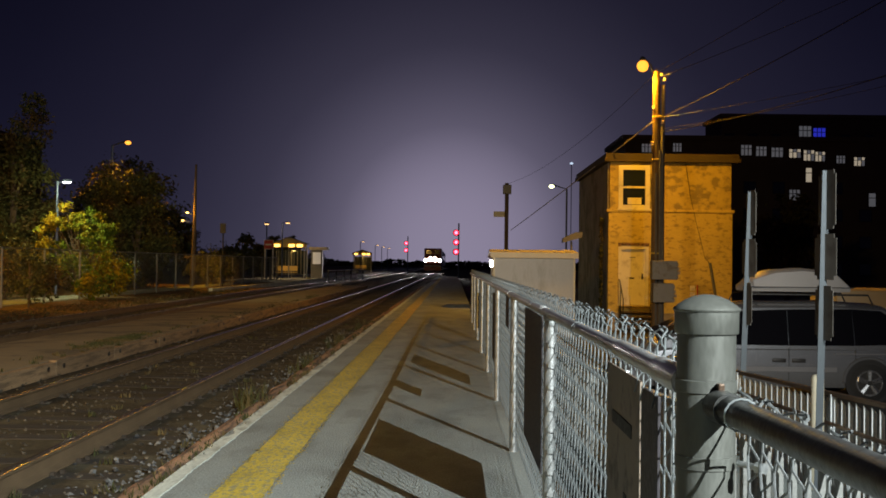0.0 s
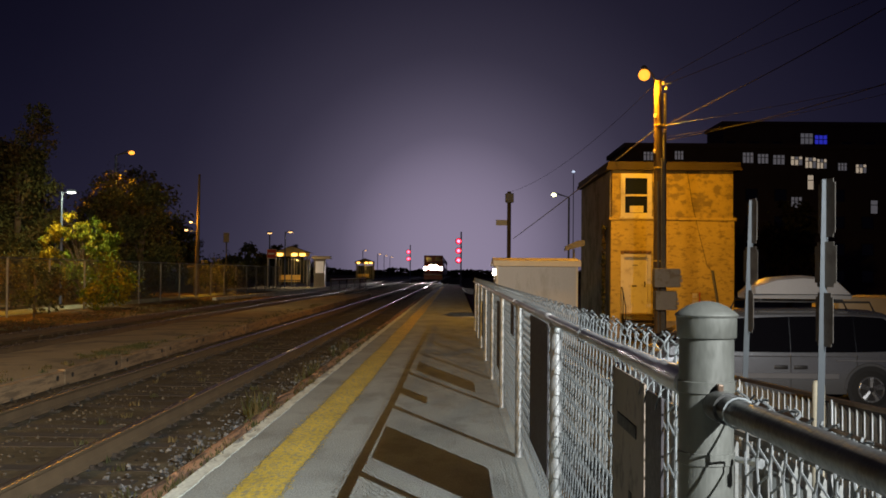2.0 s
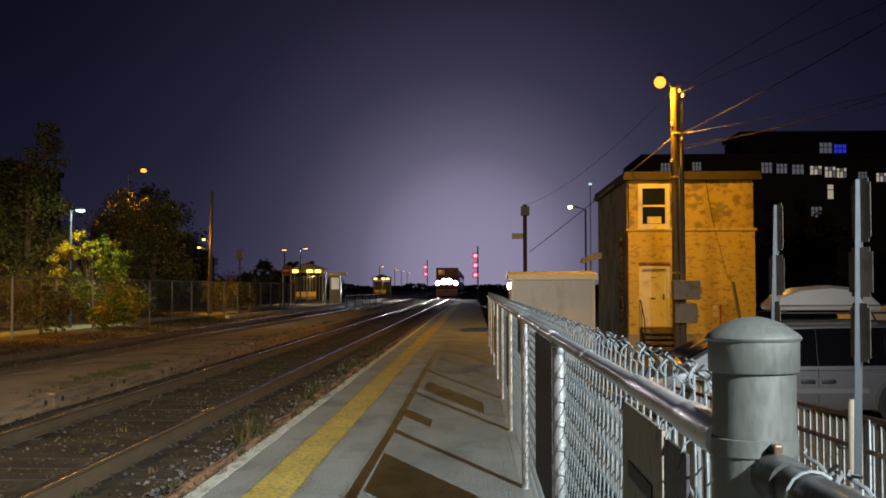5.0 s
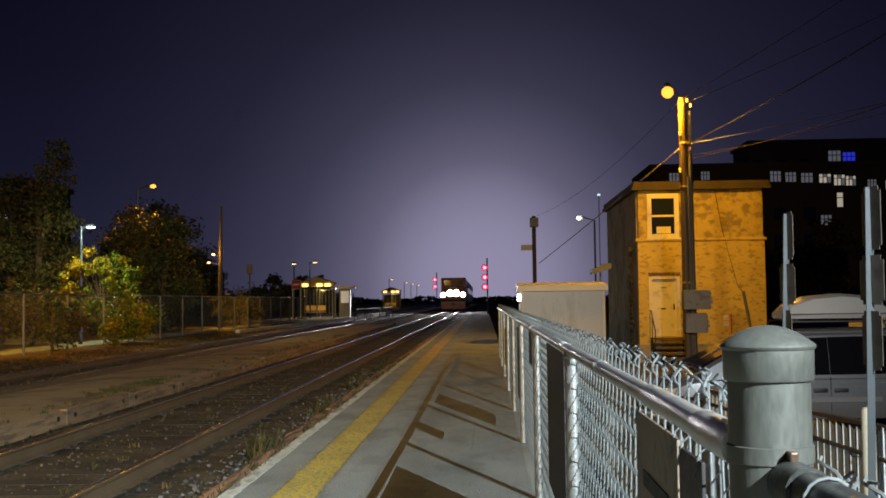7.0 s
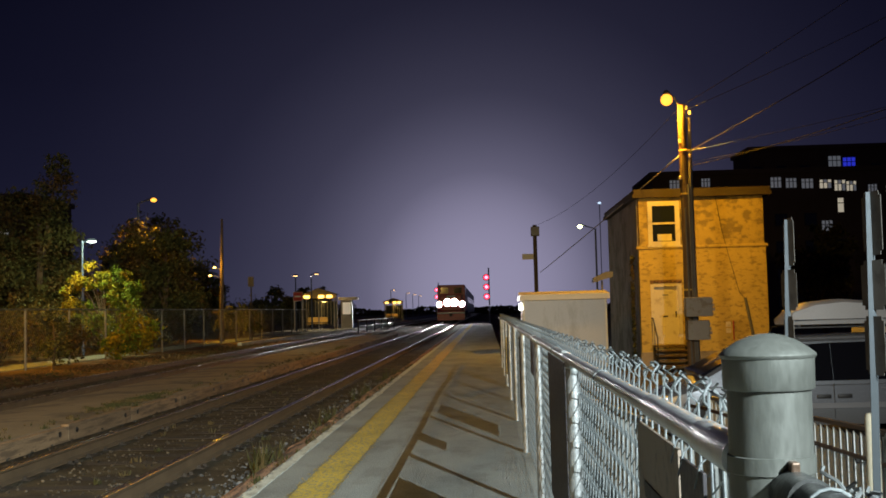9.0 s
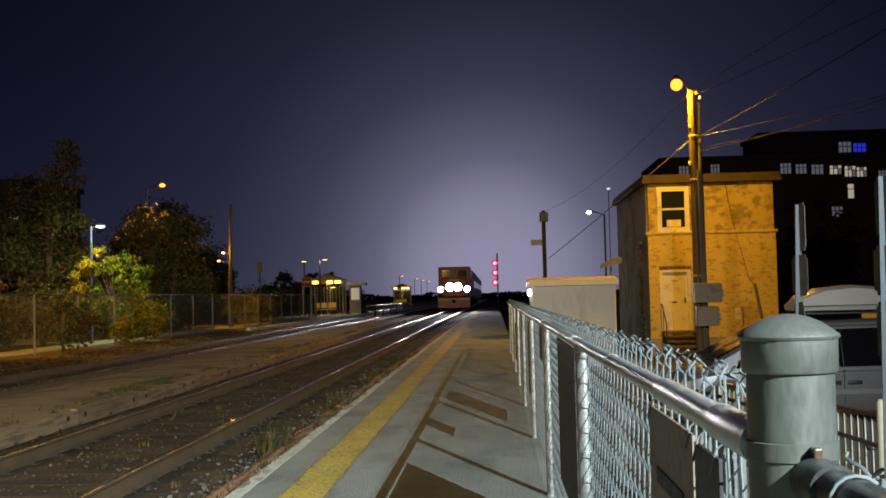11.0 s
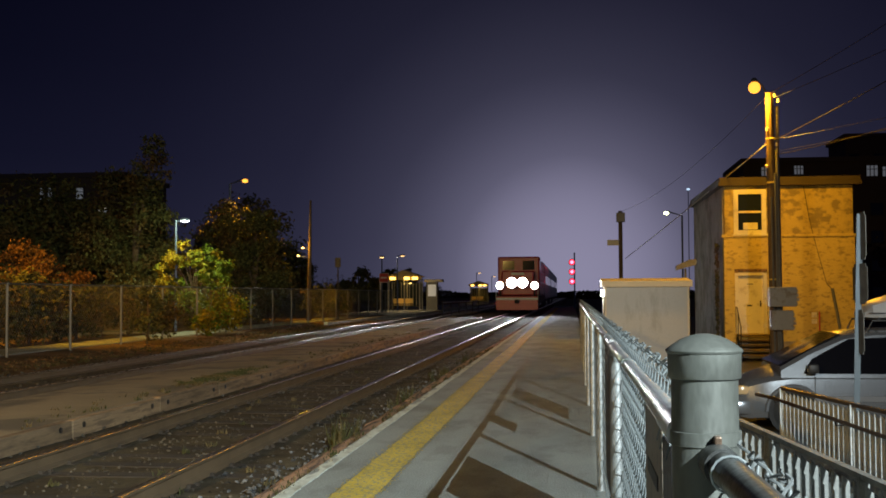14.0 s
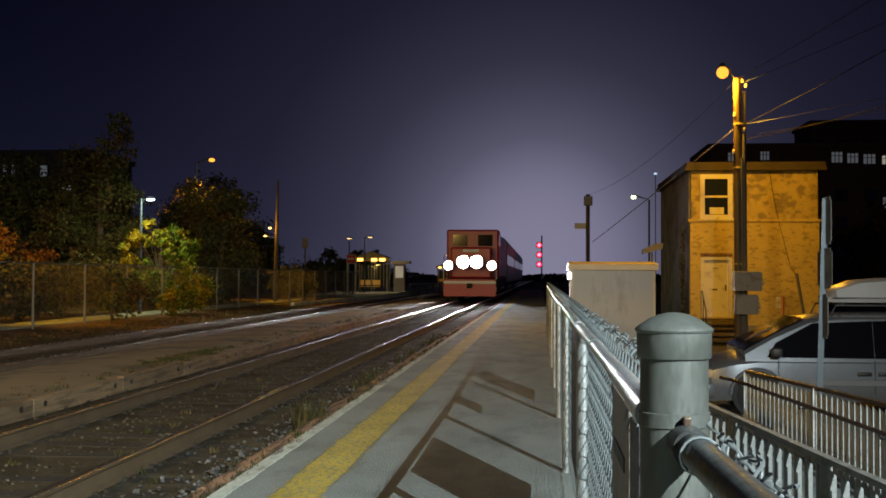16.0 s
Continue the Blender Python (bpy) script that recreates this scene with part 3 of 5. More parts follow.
tubepart("line_post", [(BX + 0.01, -1.8, -0.1), (BX + 0.01, -1.8, 1.1)], 0.03, GALV, back)


# boards wired to the fence
def board(y0, y1, z0, z1, material, label, bars):
    ob = thing("fence_sign", label, "sign", "signs wired to the fence")
    bm = bmesh.new()
    x = FENCE_X + 0.012
    box(bm, x - 0.0035, x + 0.0035, y0, y1, z0, z1, 0.0015)
    part("panel", bm, material, ob)
    for (u0, u1, v0, v1) in bars:
        boxpart("print", (x - 0.0065, x - 0.0040, y0 + u0 * (y1 - y0), y0 + u1 * (y1 - y0), z0 + v0 * (z1 - z0), z0 + v1 * (z1 - z0)), PRINT, ob)
    for yy in (y0 + 0.03, y1 - 0.03):
        bm = bmesh.new()
        tube(bm, [(x - 0.012, yy, z1 - 0.03), (x, yy + 0.004, z1 + 0.01), (x + 0.02, yy, z1 + 0.03)], 0.0018, 5)
        part("tie", bm, WIRE, ob)


board(1.84, 2.40, 0.52, 1.085, BOARD, "brown weathered notice board seen from its printed side", [(0.30, 0.44, 0.10, 0.28), (0.34, 0.42, 0.36, 0.44), (0.2, 0.8, 0.72, 0.78)])
board(1.60, 1.82, 0.45, 1.075, BOARD_DARK, "narrow black board beside the notice", [])
board(4.86, 6.22, 0.30, 1.10, BOARD_DARK, "large dark panel wired to the fence", [])
board(8.33, 8.84, 0.84, 1.12, BOARD_DARK, "small dark plate wired to the fence", [])
board(10.93, 12.05, 0.30, 1.05, BOARD_DARK, "dark panel wired to the fence", [])
board(19.0, 19.9, 0.22, 0.86, BOARD_DARK, "dark panel wired to the fence further along", [])

# ---------------------------------------------------------------- left chain-link fence
lf = thing("chain_link_fence", "long weathered chain-link fence behind the far track", "fence")
LX = -12.45
LH = 1.68
y = 20.58
lposts = []
while y < 80:
    lposts.append(y)
    y += 3.29
for a, b in zip(lposts, lposts[1:]):
    part("mesh_panel", mesh_panel(a, b, 0.0, LH, LX, 0.065, 0.0026, 3, False), WIRE_FAR, lf, "dark wire mesh")
for y in lposts:
    tubepart("line_post", [(LX + 0.03, y, -0.1), (LX + 0.03, y, LH + 0.02)], 0.034, FENCE_POST, lf, "", 8)
tubepart("top_rail", [(LX + 0.02, lposts[0], LH), (LX + 0.02, lposts[-1], LH)], 0.024, GALV_DULL, lf, "", 8)
boxpart("notice_plate", (LX + 0.04, LX + 0.05, 40.3, 40.85, 0.75, 1.15), GREYBOX, lf, "small grey notice plate")

# ---------------------------------------------------------------- stucco building
BY = 38.3
bld = thing("building", "two-storey building with peeling cream stucco under a flat roof", "building")
WT = 0.3
def wall_with_holes(name, x0, x1, z0, z1, holes, y0, y1, material):
    xs = sorted({x0, x1, *(h[0] for h in holes), *(h[1] for h in holes)})
    zs = sorted({z0, z1, *(h[2] for h in holes), *(h[3] for h in holes)})
    bm = bmesh.new()
    for i in range(len(xs) - 1):
        for k in range(len(zs) - 1):
            cx, cz = (xs[i] + xs[i + 1]) / 2, (zs[k] + zs[k + 1]) / 2
            if not any(h[0] < cx < h[1] and h[2] < cz < h[3] for h in holes):
                box(bm, xs[i], xs[i + 1], y0, y1, zs[k], zs[k + 1])
    bmesh.ops.remove_doubles(bm, verts=bm.verts, dist=0.0005)
    bm.verts.index_update()
    seen = {}
    for f in bm.faces:
        seen.setdefault(tuple(sorted(v.index for v in f.verts)), []).append(f)
    bmesh.ops.delete(bm, geom=[f for fs in seen.values() if len(fs) > 1 for f in fs], context="FACES_ONLY")
    return part(name, bm, material, bld)


DOOR = (6.0, 6.95, 0.0, 2.03)
WIN = (6.02, 6.94, 3.44, 4.80)
wall_with_holes("lower_wall", 5.60, 9.90, LOT - 0.1, 3.26, [DOOR], BY, BY + WT, STUCCO)
wall_with_holes("upper_wall", 5.64, 9.86, 3.36, 5.0, [WIN], BY + 0.03, BY + WT, STUCCO_UP)
boxpart("string_course", (5.53, 9.97, BY - 0.05, BY + WT, 3.26, 3.36), STUCCO, bld, "projecting stucco ledge", 0.015)
boxpart("foundation", (5.56, 9.94, BY - 0.04, BY - 0.002, LOT - 0.1, -0.25), STUCCO_SIDE, bld, "darker, greyer base course", 0.01)
boxpart("side_wall", (5.60, 5.90, BY + WT, BY + 9, LOT - 0.1, 5.0), STUCCO_SIDE, bld, "darker, greyer side wall")
boxpart("side_wall", (9.60, 9.90, BY + WT, BY + 9, LOT - 0.1, 5.0), STUCCO_SIDE, bld, "darker, greyer side wall")
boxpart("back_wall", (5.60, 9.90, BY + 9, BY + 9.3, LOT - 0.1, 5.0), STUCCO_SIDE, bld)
boxpart("floor_slab", (5.9, 9.6, BY + WT, BY + 9, 3.2, 3.3), STUCCO_SIDE, bld)
roof = boxpart("roof", (5.42, 10.12, BY - 0.22, BY + 9.4, 5.0, 5.13), ROOF_EDGE, bld, "flat roof with an overhanging edge", 0.01)
boxpart("parapet", (5.46, 10.08, BY - 0.18, BY + 9.3, 5.13, 5.29), ROOF_EDGE, bld, "", 0.01)
d = boxpart("door", (DOOR[0] + 0.06, DOOR[1] - 0.06, BY + 0.08, BY + 0.13, DOOR[2] + 0.01, DOOR[3] - 0.06), WHITE_PAINT, bld, "flat cream door with a letter slot", 0.006)
boxpart("letter_slot", (6.36, 6.52, BY + 0.072, BY + 0.079, 0.93, 0.98), IRON, d)
boxpart("number_plate", (6.36, 6.56, BY + 0.073, BY + 0.079, 1.66, 1.70), GREYBOX, d)
bm = bmesh.new()
disc(bm, (6.80, BY + 0.08, 1.02), 0.028, (0, -1, 0), 0.05)
box(bm, 6.775, 6.825, BY + 0.066, BY + 0.079, 0.92, 1.12, 0.004)
part("door_knob", bm, IRON, d, "", True)
bm = bmesh.new()
for x0, x1, z0, z1 in ((DOOR[0] - 0.05, DOOR[0] + 0.06, 0, DOOR[3] + 0.02), (DOOR[1] - 0.06, DOOR[1] + 0.05, 0, DOOR[3] + 0.02), (DOOR[0] + 0.06, DOOR[1] - 0.06, DOOR[3] - 0.06, DOOR[3] + 0.05)):
    box(bm, x0, x1, BY - 0.025, BY + 0.10, z0, z1)
part("door_frame", bm, WHITE_PAINT, bld, "cream door frame")
boxpart("lintel", (DOOR[0] - 0.06, DOOR[1] + 0.06, BY - 0.05, BY - 0.003, DOOR[3] + 0.052, DOOR[3] + 0.16), TIMBER, bld, "dark brown wooden lintel", 0.006)
bm = bmesh.new()
for x0, x1, z0, z1 in ((WIN[0] - 0.08, WIN[0] + 0.07, WIN[2] - 0.08, WIN[3] + 0.09), (WIN[1] - 0.07, WIN[1] + 0.08, WIN[2] - 0.08, WIN[3] + 0.09),
                       (WIN[0] + 0.07, WIN[1] - 0.07, WIN[3] - 0.07, WIN[3] + 0.09), (WIN[0] + 0.07, WIN[1] - 0.07, WIN[2] - 0.08, WIN[2] + 0.07), (WIN[0] + 0.07, WIN[1] - 0.07, 4.09, 4.16)):
    box(bm, x0, x1, BY - 0.02, BY + 0.12, z0, z1)
win = part("window", bm, WHITE_PAINT, bld, "cream sash window frame")
boxpart("pane", (WIN[0] + 0.07, WIN[1] - 0.07, BY + 0.06, BY + 0.068, 4.16, WIN[3] - 0.07), PANE, win)
boxpart("pane", (WIN[0] + 0.07, WIN[1] - 0.07, BY + 0.05, BY + 0.058, WIN[2] + 0.07, 4.09), PANE, win)
boxpart("paper_notice", (6.26, 6.74, BY + 0.038, BY + 0.046, 3.53, 3.76), WHITE_PAINT, win, "white paper in the window")
boxpart("sill", (WIN[0] - 0.12, WIN[1] + 0.12, BY - 0.07, BY - 0.021, WIN[2] - 0.13, WIN[2] - 0.06), WHITE_PAINT, win, "", 0.008)
# loose cable down the facade, drain pipe and notices
tubepart("facade_cable", [(8.25, BY - 0.03, 4.98), (8.42, BY - 0.02, 3.9), (8.62, BY - 0.03, 3.0), (8.95, BY - 0.02, 1.7), (9.12, BY - 0.03, 1.5)], 0.009, CABLE, bld, "", 6)
tubepart("pipe_stub", [(9.12, BY - 0.06, 1.52), (9.33, BY - 0.06, 0.30), (9.36, BY - 0.06, -0.2)], 0.05, CONDUIT, bld, "leaning grey pipe", 8)
tubepart("window_cable", [(7.05, BY - 0.02, 4.6), (7.10, BY - 0.02, 3.4), (7.08, BY - 0.02, 0.0)], 0.014, CABLE, bld, "", 6)
boxpart("notice", (8.45, 8.62, BY - 0.015, BY - 0.002, 0.55, 0.72), WHITE_PAINT, bld, "small white notice")
boxpart("notice", (8.45, 8.62, BY - 0.015, BY - 0.002, 0.34, 0.50), WHITE_PAINT, bld, "small white notice")
tubepart("red_marker", [(8.70, BY - 0.03, 0.10), (8.70, BY - 0.03, 0.75)], 0.022, PRINT_RED, bld, "thin red marker bar", 6)
bm = bmesh.new()
rnd = random.Random(11)
for k in range(420):
    z = rnd.uniform(-0.5, 3.1)
    c = Vector((5.52 - rnd.uniform(0, 0.10), BY + 0.9 + rnd.gauss(0, 0.13), z))
    n = Vector((rnd.uniform(-1, 0.2), rnd.uniform(-1, 0.2), rnd.uniform(-0.4, 0.6))).normalized()
    u = n.orthogonal().normalized() * rnd.uniform(0.03, 0.07)
    v = n.cross(u)
    bm.faces.new([bm.verts.new(c + q) for q in (u, v * 0.7, -u, -v * 0.7)])
tagged(part("climbing_vine", bm, LEAF_DARK), "thin dark vine climbing the building corner", "vine")

yard = thing("yard_lamp", "pale slanted lamp hood on a thin post beside the building", "lamp")
tubepart("post", [(4.22, BY - 0.9, LOT), (4.22, BY - 0.9, 2.2)], 0.035, BEAM, yard, "", 8)
bm = bmesh.new()
prism(bm, [(3.90, 2.14), (4.56, 2.32), (4.58, 2.50), (4.36, 2.50), (3.92, 2.30)], BY - 1.08, BY - 0.72)
part("hood", bm, CONDUIT, yard)

steps = thing("door_steps", "short flight of wooden steps to the door with iron handrails", "steps")
for k in range(5):
    z = -0.02 - 0.155 * k
    boxpart("tread", (5.98, 7.1, BY - 0.34 - 0.26 * k, BY - 0.05 - 0.26 * k, z - 0.045, z), WOODPOLE, steps, "", 0.006)
for x in (6.0, 7.06):
    bm = bmesh.new()
    prism(bm, [(BY - 0.05, -0.08), (BY - 0.05, LOT), (BY - 1.2, LOT)], x - 0.02, x + 0.02, "x")
    part("stringer", bm, IRON, steps)
for x in (5.96, 7.10):
    bm = bmesh.new()
    tube(bm, [(x, BY - 1.15, LOT), (x, BY - 1.15, 0.25), (x, BY - 0.30, 0.90), (x, BY - 0.05, 0.90)], 0.02, 8)
    tube(bm, [(x, BY - 0.55, -0.4), (x, BY - 0.55, 0.70)], 0.015, 8)
    part("handrail", bm, IRON, steps, "", True)

# ---------------------------------------------------------------- utility pole, lamp and wires
pole = thing("utility_pole", "tall wooden utility pole with conduits and grey boxes", "utility pole")
PXU, PYU = 6.36, 33.3
bm = bmesh.new()
tube(bm, [(PXU + 0.03, PYU, LOT - 0.1), (PXU + 0.0, PYU, 3.0), (PXU - 0.04, PYU, 7.30)], [0.155, 0.14, 0.115], 18)
part("shaft", bm, WOODPOLE, pole, "", True)
for k, (dx, dy, r, z1) in enumerate(((0.17, -0.10, 0.055, 5.6), (0.10, -0.16, 0.04, 4.9), (-0.02, -0.17, 0.03, 4.2), (0.20, 0.02, 0.06, 6.9))):
    tubepart("conduit", [(PXU + dx, PYU + dy, LOT), (PXU + dx - 0.03, PYU + dy * 0.95, z1)], r, CONDUIT, pole, "", 8)
for z0, z1, x0, x1 in ((0.98, 1.55, 6.14, 6.90), (0.30, 0.87, 6.18, 6.80)):
    b = boxpart("utility_box", (x0, x1, PYU - 0.62, PYU - 0.20, z0, z1), GREYBOX, pole, "weathered grey utility box", 0.015)
    for k in range(4):
        zz = z0 + 0.03 + k * (z1 - z0 - 0.06) / 4
        boxpart("flange", (x1 + 0.001, x1 + 0.03 + 0.025 * ((k * 2) % 3), PYU - 0.60, PYU - 0.57, zz, zz + 0.09), GREYBOX, b, "bent metal flange")
for z in (1.75, 4.6, 5.9):
    bm = bmesh.new()
    spin(bm, PXU + 0.0, PYU, [(0.15, z), (0.155, z + 0.005), (0.155, z + 0.045), (0.15, z + 0.05)], 18)
    part("strap", bm, YELLOW, pole, "yellow strap")
for x, z in ((0.10, 7.2), (0.20, 7.05), (-0.13, 6.2), (0.14, 5.75), (-0.16, 5.1)):
    bm = bmesh.new()
    spin(bm, PXU + x, PYU - 0.08, [(0.03, z - 0.05), (0.05, z - 0.03), (0.03, z), (0.05, z + 0.03), (0.02, z + 0.06)], 10)
    part("insulator", bm, WHITE_PAINT, pole, "", True)
lampset = thing("street_lamp", "sodium street lamp on a short arm at the pole top", "street lamp")
tubepart("arm", [(PXU - 0.05, PYU, 7.15), (PXU - 0.25, PYU - 0.1, 7.50), (5.90, 33.08, 7.66)], 0.025, LAMP_METAL, lampset, "", 8)
bm = bmesh.new()
spin(bm, 5.86, 33.05, [(0.07, 7.575), (0.10, 7.60), (0.09, 7.66), (0.04, 7.71)], 18)
part("hood", bm, LAMP_METAL, lampset, "", True)
bm = bmesh.new()
spin(bm, 5.86, 33.05, [(0.175 * math.cos(a), 7.42 + 0.175 * math.sin(a)) for a in [math.pi * (k / 10 - 0.499) for k in range(11)]], 20)
bulb = part("bulb", bm, GLOW_SODIUM, lampset, "glowing orange sodium bulb", True)
bulb.visible_shadow = False


def cable(a, b, sag, r=0.012, label="thin black overhead power cable", material=CABLE):
    a, b = Vector(a), Vector(b)
    pts = [a.lerp(b, k / 16) - Vector((0, 0, sag * 4 * (k / 16) * (1 - k / 16))) for k in range(17)]
    ob = tubepart("overhead_cable", pts, r, material, None, "", 5)
    return tagged(ob, label, "cable", "overhead cables")


cable((6.4, 33.2, 7.30), (14, 18.0, 11.4), 0.25, 0.009)
cable((6.5, 33.2, 7.15), (16, 20.0, 10.6), 0.25, 0.009)
cable((6.4, 33.2, 5.85), (13, 21.5, 9.35), 0.2, 0.014, "thick twisted black overhead cable")
cable((6.5, 33.2, 5.9), (15, 26.0, 7.0), 0.1, 0.007)
cable((6.5, 33.2, 5.45), (14, 23.0, 7.3), 0.35, 0.013, "thick twisted black overhead cable")
cable((6.5, 33.2, 5.55), (12, 27.0, 6.2), 0.1, 0.007)
cable((6.25, 33.3, 5.8), (3.30, 60, 3.25), 0.04, 0.019, "slack twisted aluminium service cable", SERVICE)
cable((6.25, 33.3, 7.2), (3.06, 60.0, 5.75), 0.5, 0.007)
# distant pole with sign plate, and a yellowish lamp beyond the building
fp = thing("utility_pole", "slim distant pole with a small yellow plate", "utility pole")
tubepart("shaft", [(3.06, 60, LOT), (3.06, 60, 5.8)], 0.11, WOODPOLE, fp, "", 10)
boxpart("transformer", (2.85, 3.3, 59.8, 60.2, 5.2, 5.7), GREYBOX, fp, "", 0.03)
boxpart("plate", (2.35, 2.95, 59.85, 59.9, 3.95, 4.25), SHED_TRIM, fp, "small pale yellow plate")
dl = thing("street_lamp", "yellow-green street lamp seen over the roofs", "street lamp")
tubepart("arm", [(6.3, 60, LOT), (6.3, 60, 5.5), (5.5, 60, 5.75)], 0.05, LAMP_METAL, dl, "", 8)
bm = bmesh.new()
spin(bm, 5.48, 60, [(0.04, 5.55), (0.13, 5.60), (0.14, 5.67), (0.06, 5.73)], 14)
part("lens", bm, glow("greenish_lamp_lens", (0.95, 1.0, 0.45), 5), dl)

hl = thing("street_lamp", "small cold white lamp on a tall pole far behind", "street lamp")
tubepart("pole", [(10.7, 100, LOT), (10.7, 100, 10.45)], 0.035, LAMP_METAL, hl, "", 8)
bm = bmesh.new()
spin(bm, 10.7, 100, [(0.06, 10.45), (0.15, 10.50), (0.15, 10.58), (0.05, 10.64)], 12)
part("lens", bm, glow("cold_lamp_lens", (0.62, 0.80, 1.0), 0.9), hl, "cold white lens")

# ---------------------------------------------------------------- signal cabin (equipment shed)
shed = thing("equipment_shed", "pale grey sheet-metal equipment shed with a cream roof edge", "shed")
boxpart("body", (1.46, 3.98, 34.0, 36.6, LOT, 1.58), SHED, shed, "", 0.01)
bm = bmesh.new()
prism(bm, [(33.88, 1.585), (36.72, 1.585), (36.72, 1.66), (35.3, 1.86), (33.88, 1.76)], 1.36, 4.08, "x")
part("roof", bm, SHED_TRIM, shed, "cream low-pitched roof")
for x in (1.48, 3.96):
    boxpart("corner_trim", (x - 0.03, x + 0.03, 33.97, 34.0 - 0.002, LOT, 1.58), SHED_TRIM, shed)
boxpart("side_door", (1.44, 1.458, 34.6, 35.5, LOT + 0.1, 1.4), SHED, shed)
bm = bmesh.new()
box(bm, 1.34, 1.44, 33.95, 34.05, 1.30, 1.50, 0.02)
part("wall_lamp", bm, glow("shed_lamp_lens", (1.0, 0.93, 0.8), 14), shed, "small bright wall lamp")

# ---------------------------------------------------------------- apartment buildings with lit windows
def apartment(x0, x1, y0, y1, z1, lit, storey, step, label):
    ob = thing("apartment_building", label, "apartment building")
    boxpart("wall", (x0, x1, y0, y1, LOT, z1), APARTMENT, ob)
    boxpart("roof", (x0 - 0.3, x1 + 0.3, y0 - 0.3, y1 + 0.3, z1, z1 + 0.5), APARTMENT, ob, "flat parapet roof")
    for (x, z, w, h, m) in lit:
        wnd = boxpart("window", (x - w / 2 - 0.08, x + w / 2 + 0.08, y0 - 0.05, y0 - 0.002, z - h / 2 - 0.08, z + h / 2 + 0.08), IRON, ob)
        k = 3 if w > 0.9 else 1
        for i in range(k):
            a = x - w / 2 + i * w / k
            for lo, hi in ((-0.5, 0.12), (0.18, 0.5)):
                boxpart("pane", (a + 0.05, a + w / k - 0.05, y0 - 0.06, y0 - 0.052, z + h * lo, z + h * hi), m if (i + (lo > 0)) % 4 != 2 else GLOW_WINDOW_DIM if m is GLOW_WINDOW else m, wnd)
    z = 1.2
    while z < z1 - 1.5:
        x = x0 + 1.0
        while x < x1 - 1:
            if not any(abs(x - q[0]) < 1.6 and abs(z - q[1]) < 1.6 for q in lit):
                wnd = boxpart("window", (x - 0.68, x + 0.68, y0 - 0.04, y0 - 0.002, z - 0.58, z + 0.78), IRON, ob)
                boxpart("pane", (x - 0.6, x + 0.6, y0 - 0.05, y0 - 0.042, z - 0.5, z + 0.7), PANE, wnd)
            x += step
        z += storey
    return ob


W1, W2, W3 = GLOW_WINDOW, GLOW_WINDOW_DIM, GLOW_BLUE
apartment(18.5, 62, 120, 134, 15.0, [
    (31.5, 14.0, 1.2, 1.1, W2), (33.1, 13.9, 1.2, 1.0, W2), (34.8, 13.8, 1.3, 1.0, W2), (36.7, 13.7, 1.3, 0.9, W1), (38.2, 13.5, 1.2, 1.1, W1), (39.4, 13.4, 1.1, 1.0, W1),
    (41.6, 13.1, 1.0, 0.8, W2), (43.6, 12.9, 1.2, 0.9, W1), (38.2, 11.4, 0.7, 1.5, W1), (36.7, 9.2, 1.2, 1.2, W2), (45.0, 8.8, 0.8, 1.4, W2), (20.8, 14.1, 1.1, 0.9, W2), (24.1, 14.2, 1.0, 0.9, W2)],
    2.9, 3.1, "dark apartment block with a few lit windows")
apartment(36.0, 60, 150, 160, 21.5, [(47.1, 19.6, 1.7, 1.7, W2), (49.0, 19.4, 1.7, 1.6, W3)], 2.9, 3.1, "taller dark apartment block with a blue-lit window")
apartment(-80, -44.4, 108, 120, 13.4, [(-53.0, 11.8, 0.5, 1.2, W2), (-52.1, 11.8, 0.6, 1.2, W2), (-49.0, 11.8, 0.8, 1.1, W2), (-46.6, 10.0, 1.0, 0.6, W1)], 2.9, 3.2, "dark apartment block behind the trees")

# ---------------------------------------------------------------- minivan with a roof box
def ring(bm, x, pts):
    return [bm.verts.new((x, y, z)) for y, z in pts]


def skin(bm, rings, closed=True):
    for a, b in zip(rings, rings[1:]):
        n = len(a)
        for i in range(n if closed else n - 1):
            bm.faces.new((a[i], a[(i + 1) % n], b[(i + 1) % n], b[i]))
    bm.faces.new(rings[0])
    bm.faces.new(rings[-1][::-1])
    bmesh.ops.recalc_face_normals(bm, faces=bm.faces)


def wheel(parent, x, y, r, side):
    bm = bmesh.new()
    tube(bm, [(x, y + side * k, r) for k in (0.0, 0.015, 0.20)], [r - 0.02, r, r], 28)
    t = part("tyre", bm, RUBBER, parent, "", True)
    bm = bmesh.new()
    disc(bm, (x, y - side * 0.003, r), r * 0.64, (0, -side, 0), 0.006, 24)
    rim = part("rim", bm, LOCO_DARK, t)
    for k in range(5):
        a = k * 2 * math.pi / 5 + 0.3
        bm = bmesh.new()
        tube(bm, [(x + 0.04 * math.cos(a), y - side * 0.012, r + 0.04 * math.sin(a)), (x + r * 0.6 * math.cos(a), y - side * 0.010, r + r * 0.6 * math.sin(a))], [0.035, 0.055], 6)
        part("spoke", bm, ALLOY, t)
    bm = bmesh.new()
    tube(bm, [(x + r * 0.62 * math.cos(a), y - side * 0.01, r + r * 0.62 * math.sin(a)) for a in [k * math.pi / 12 for k in range(25)]], 0.016, 6)
    part("rim_ring", bm, ALLOY, t)


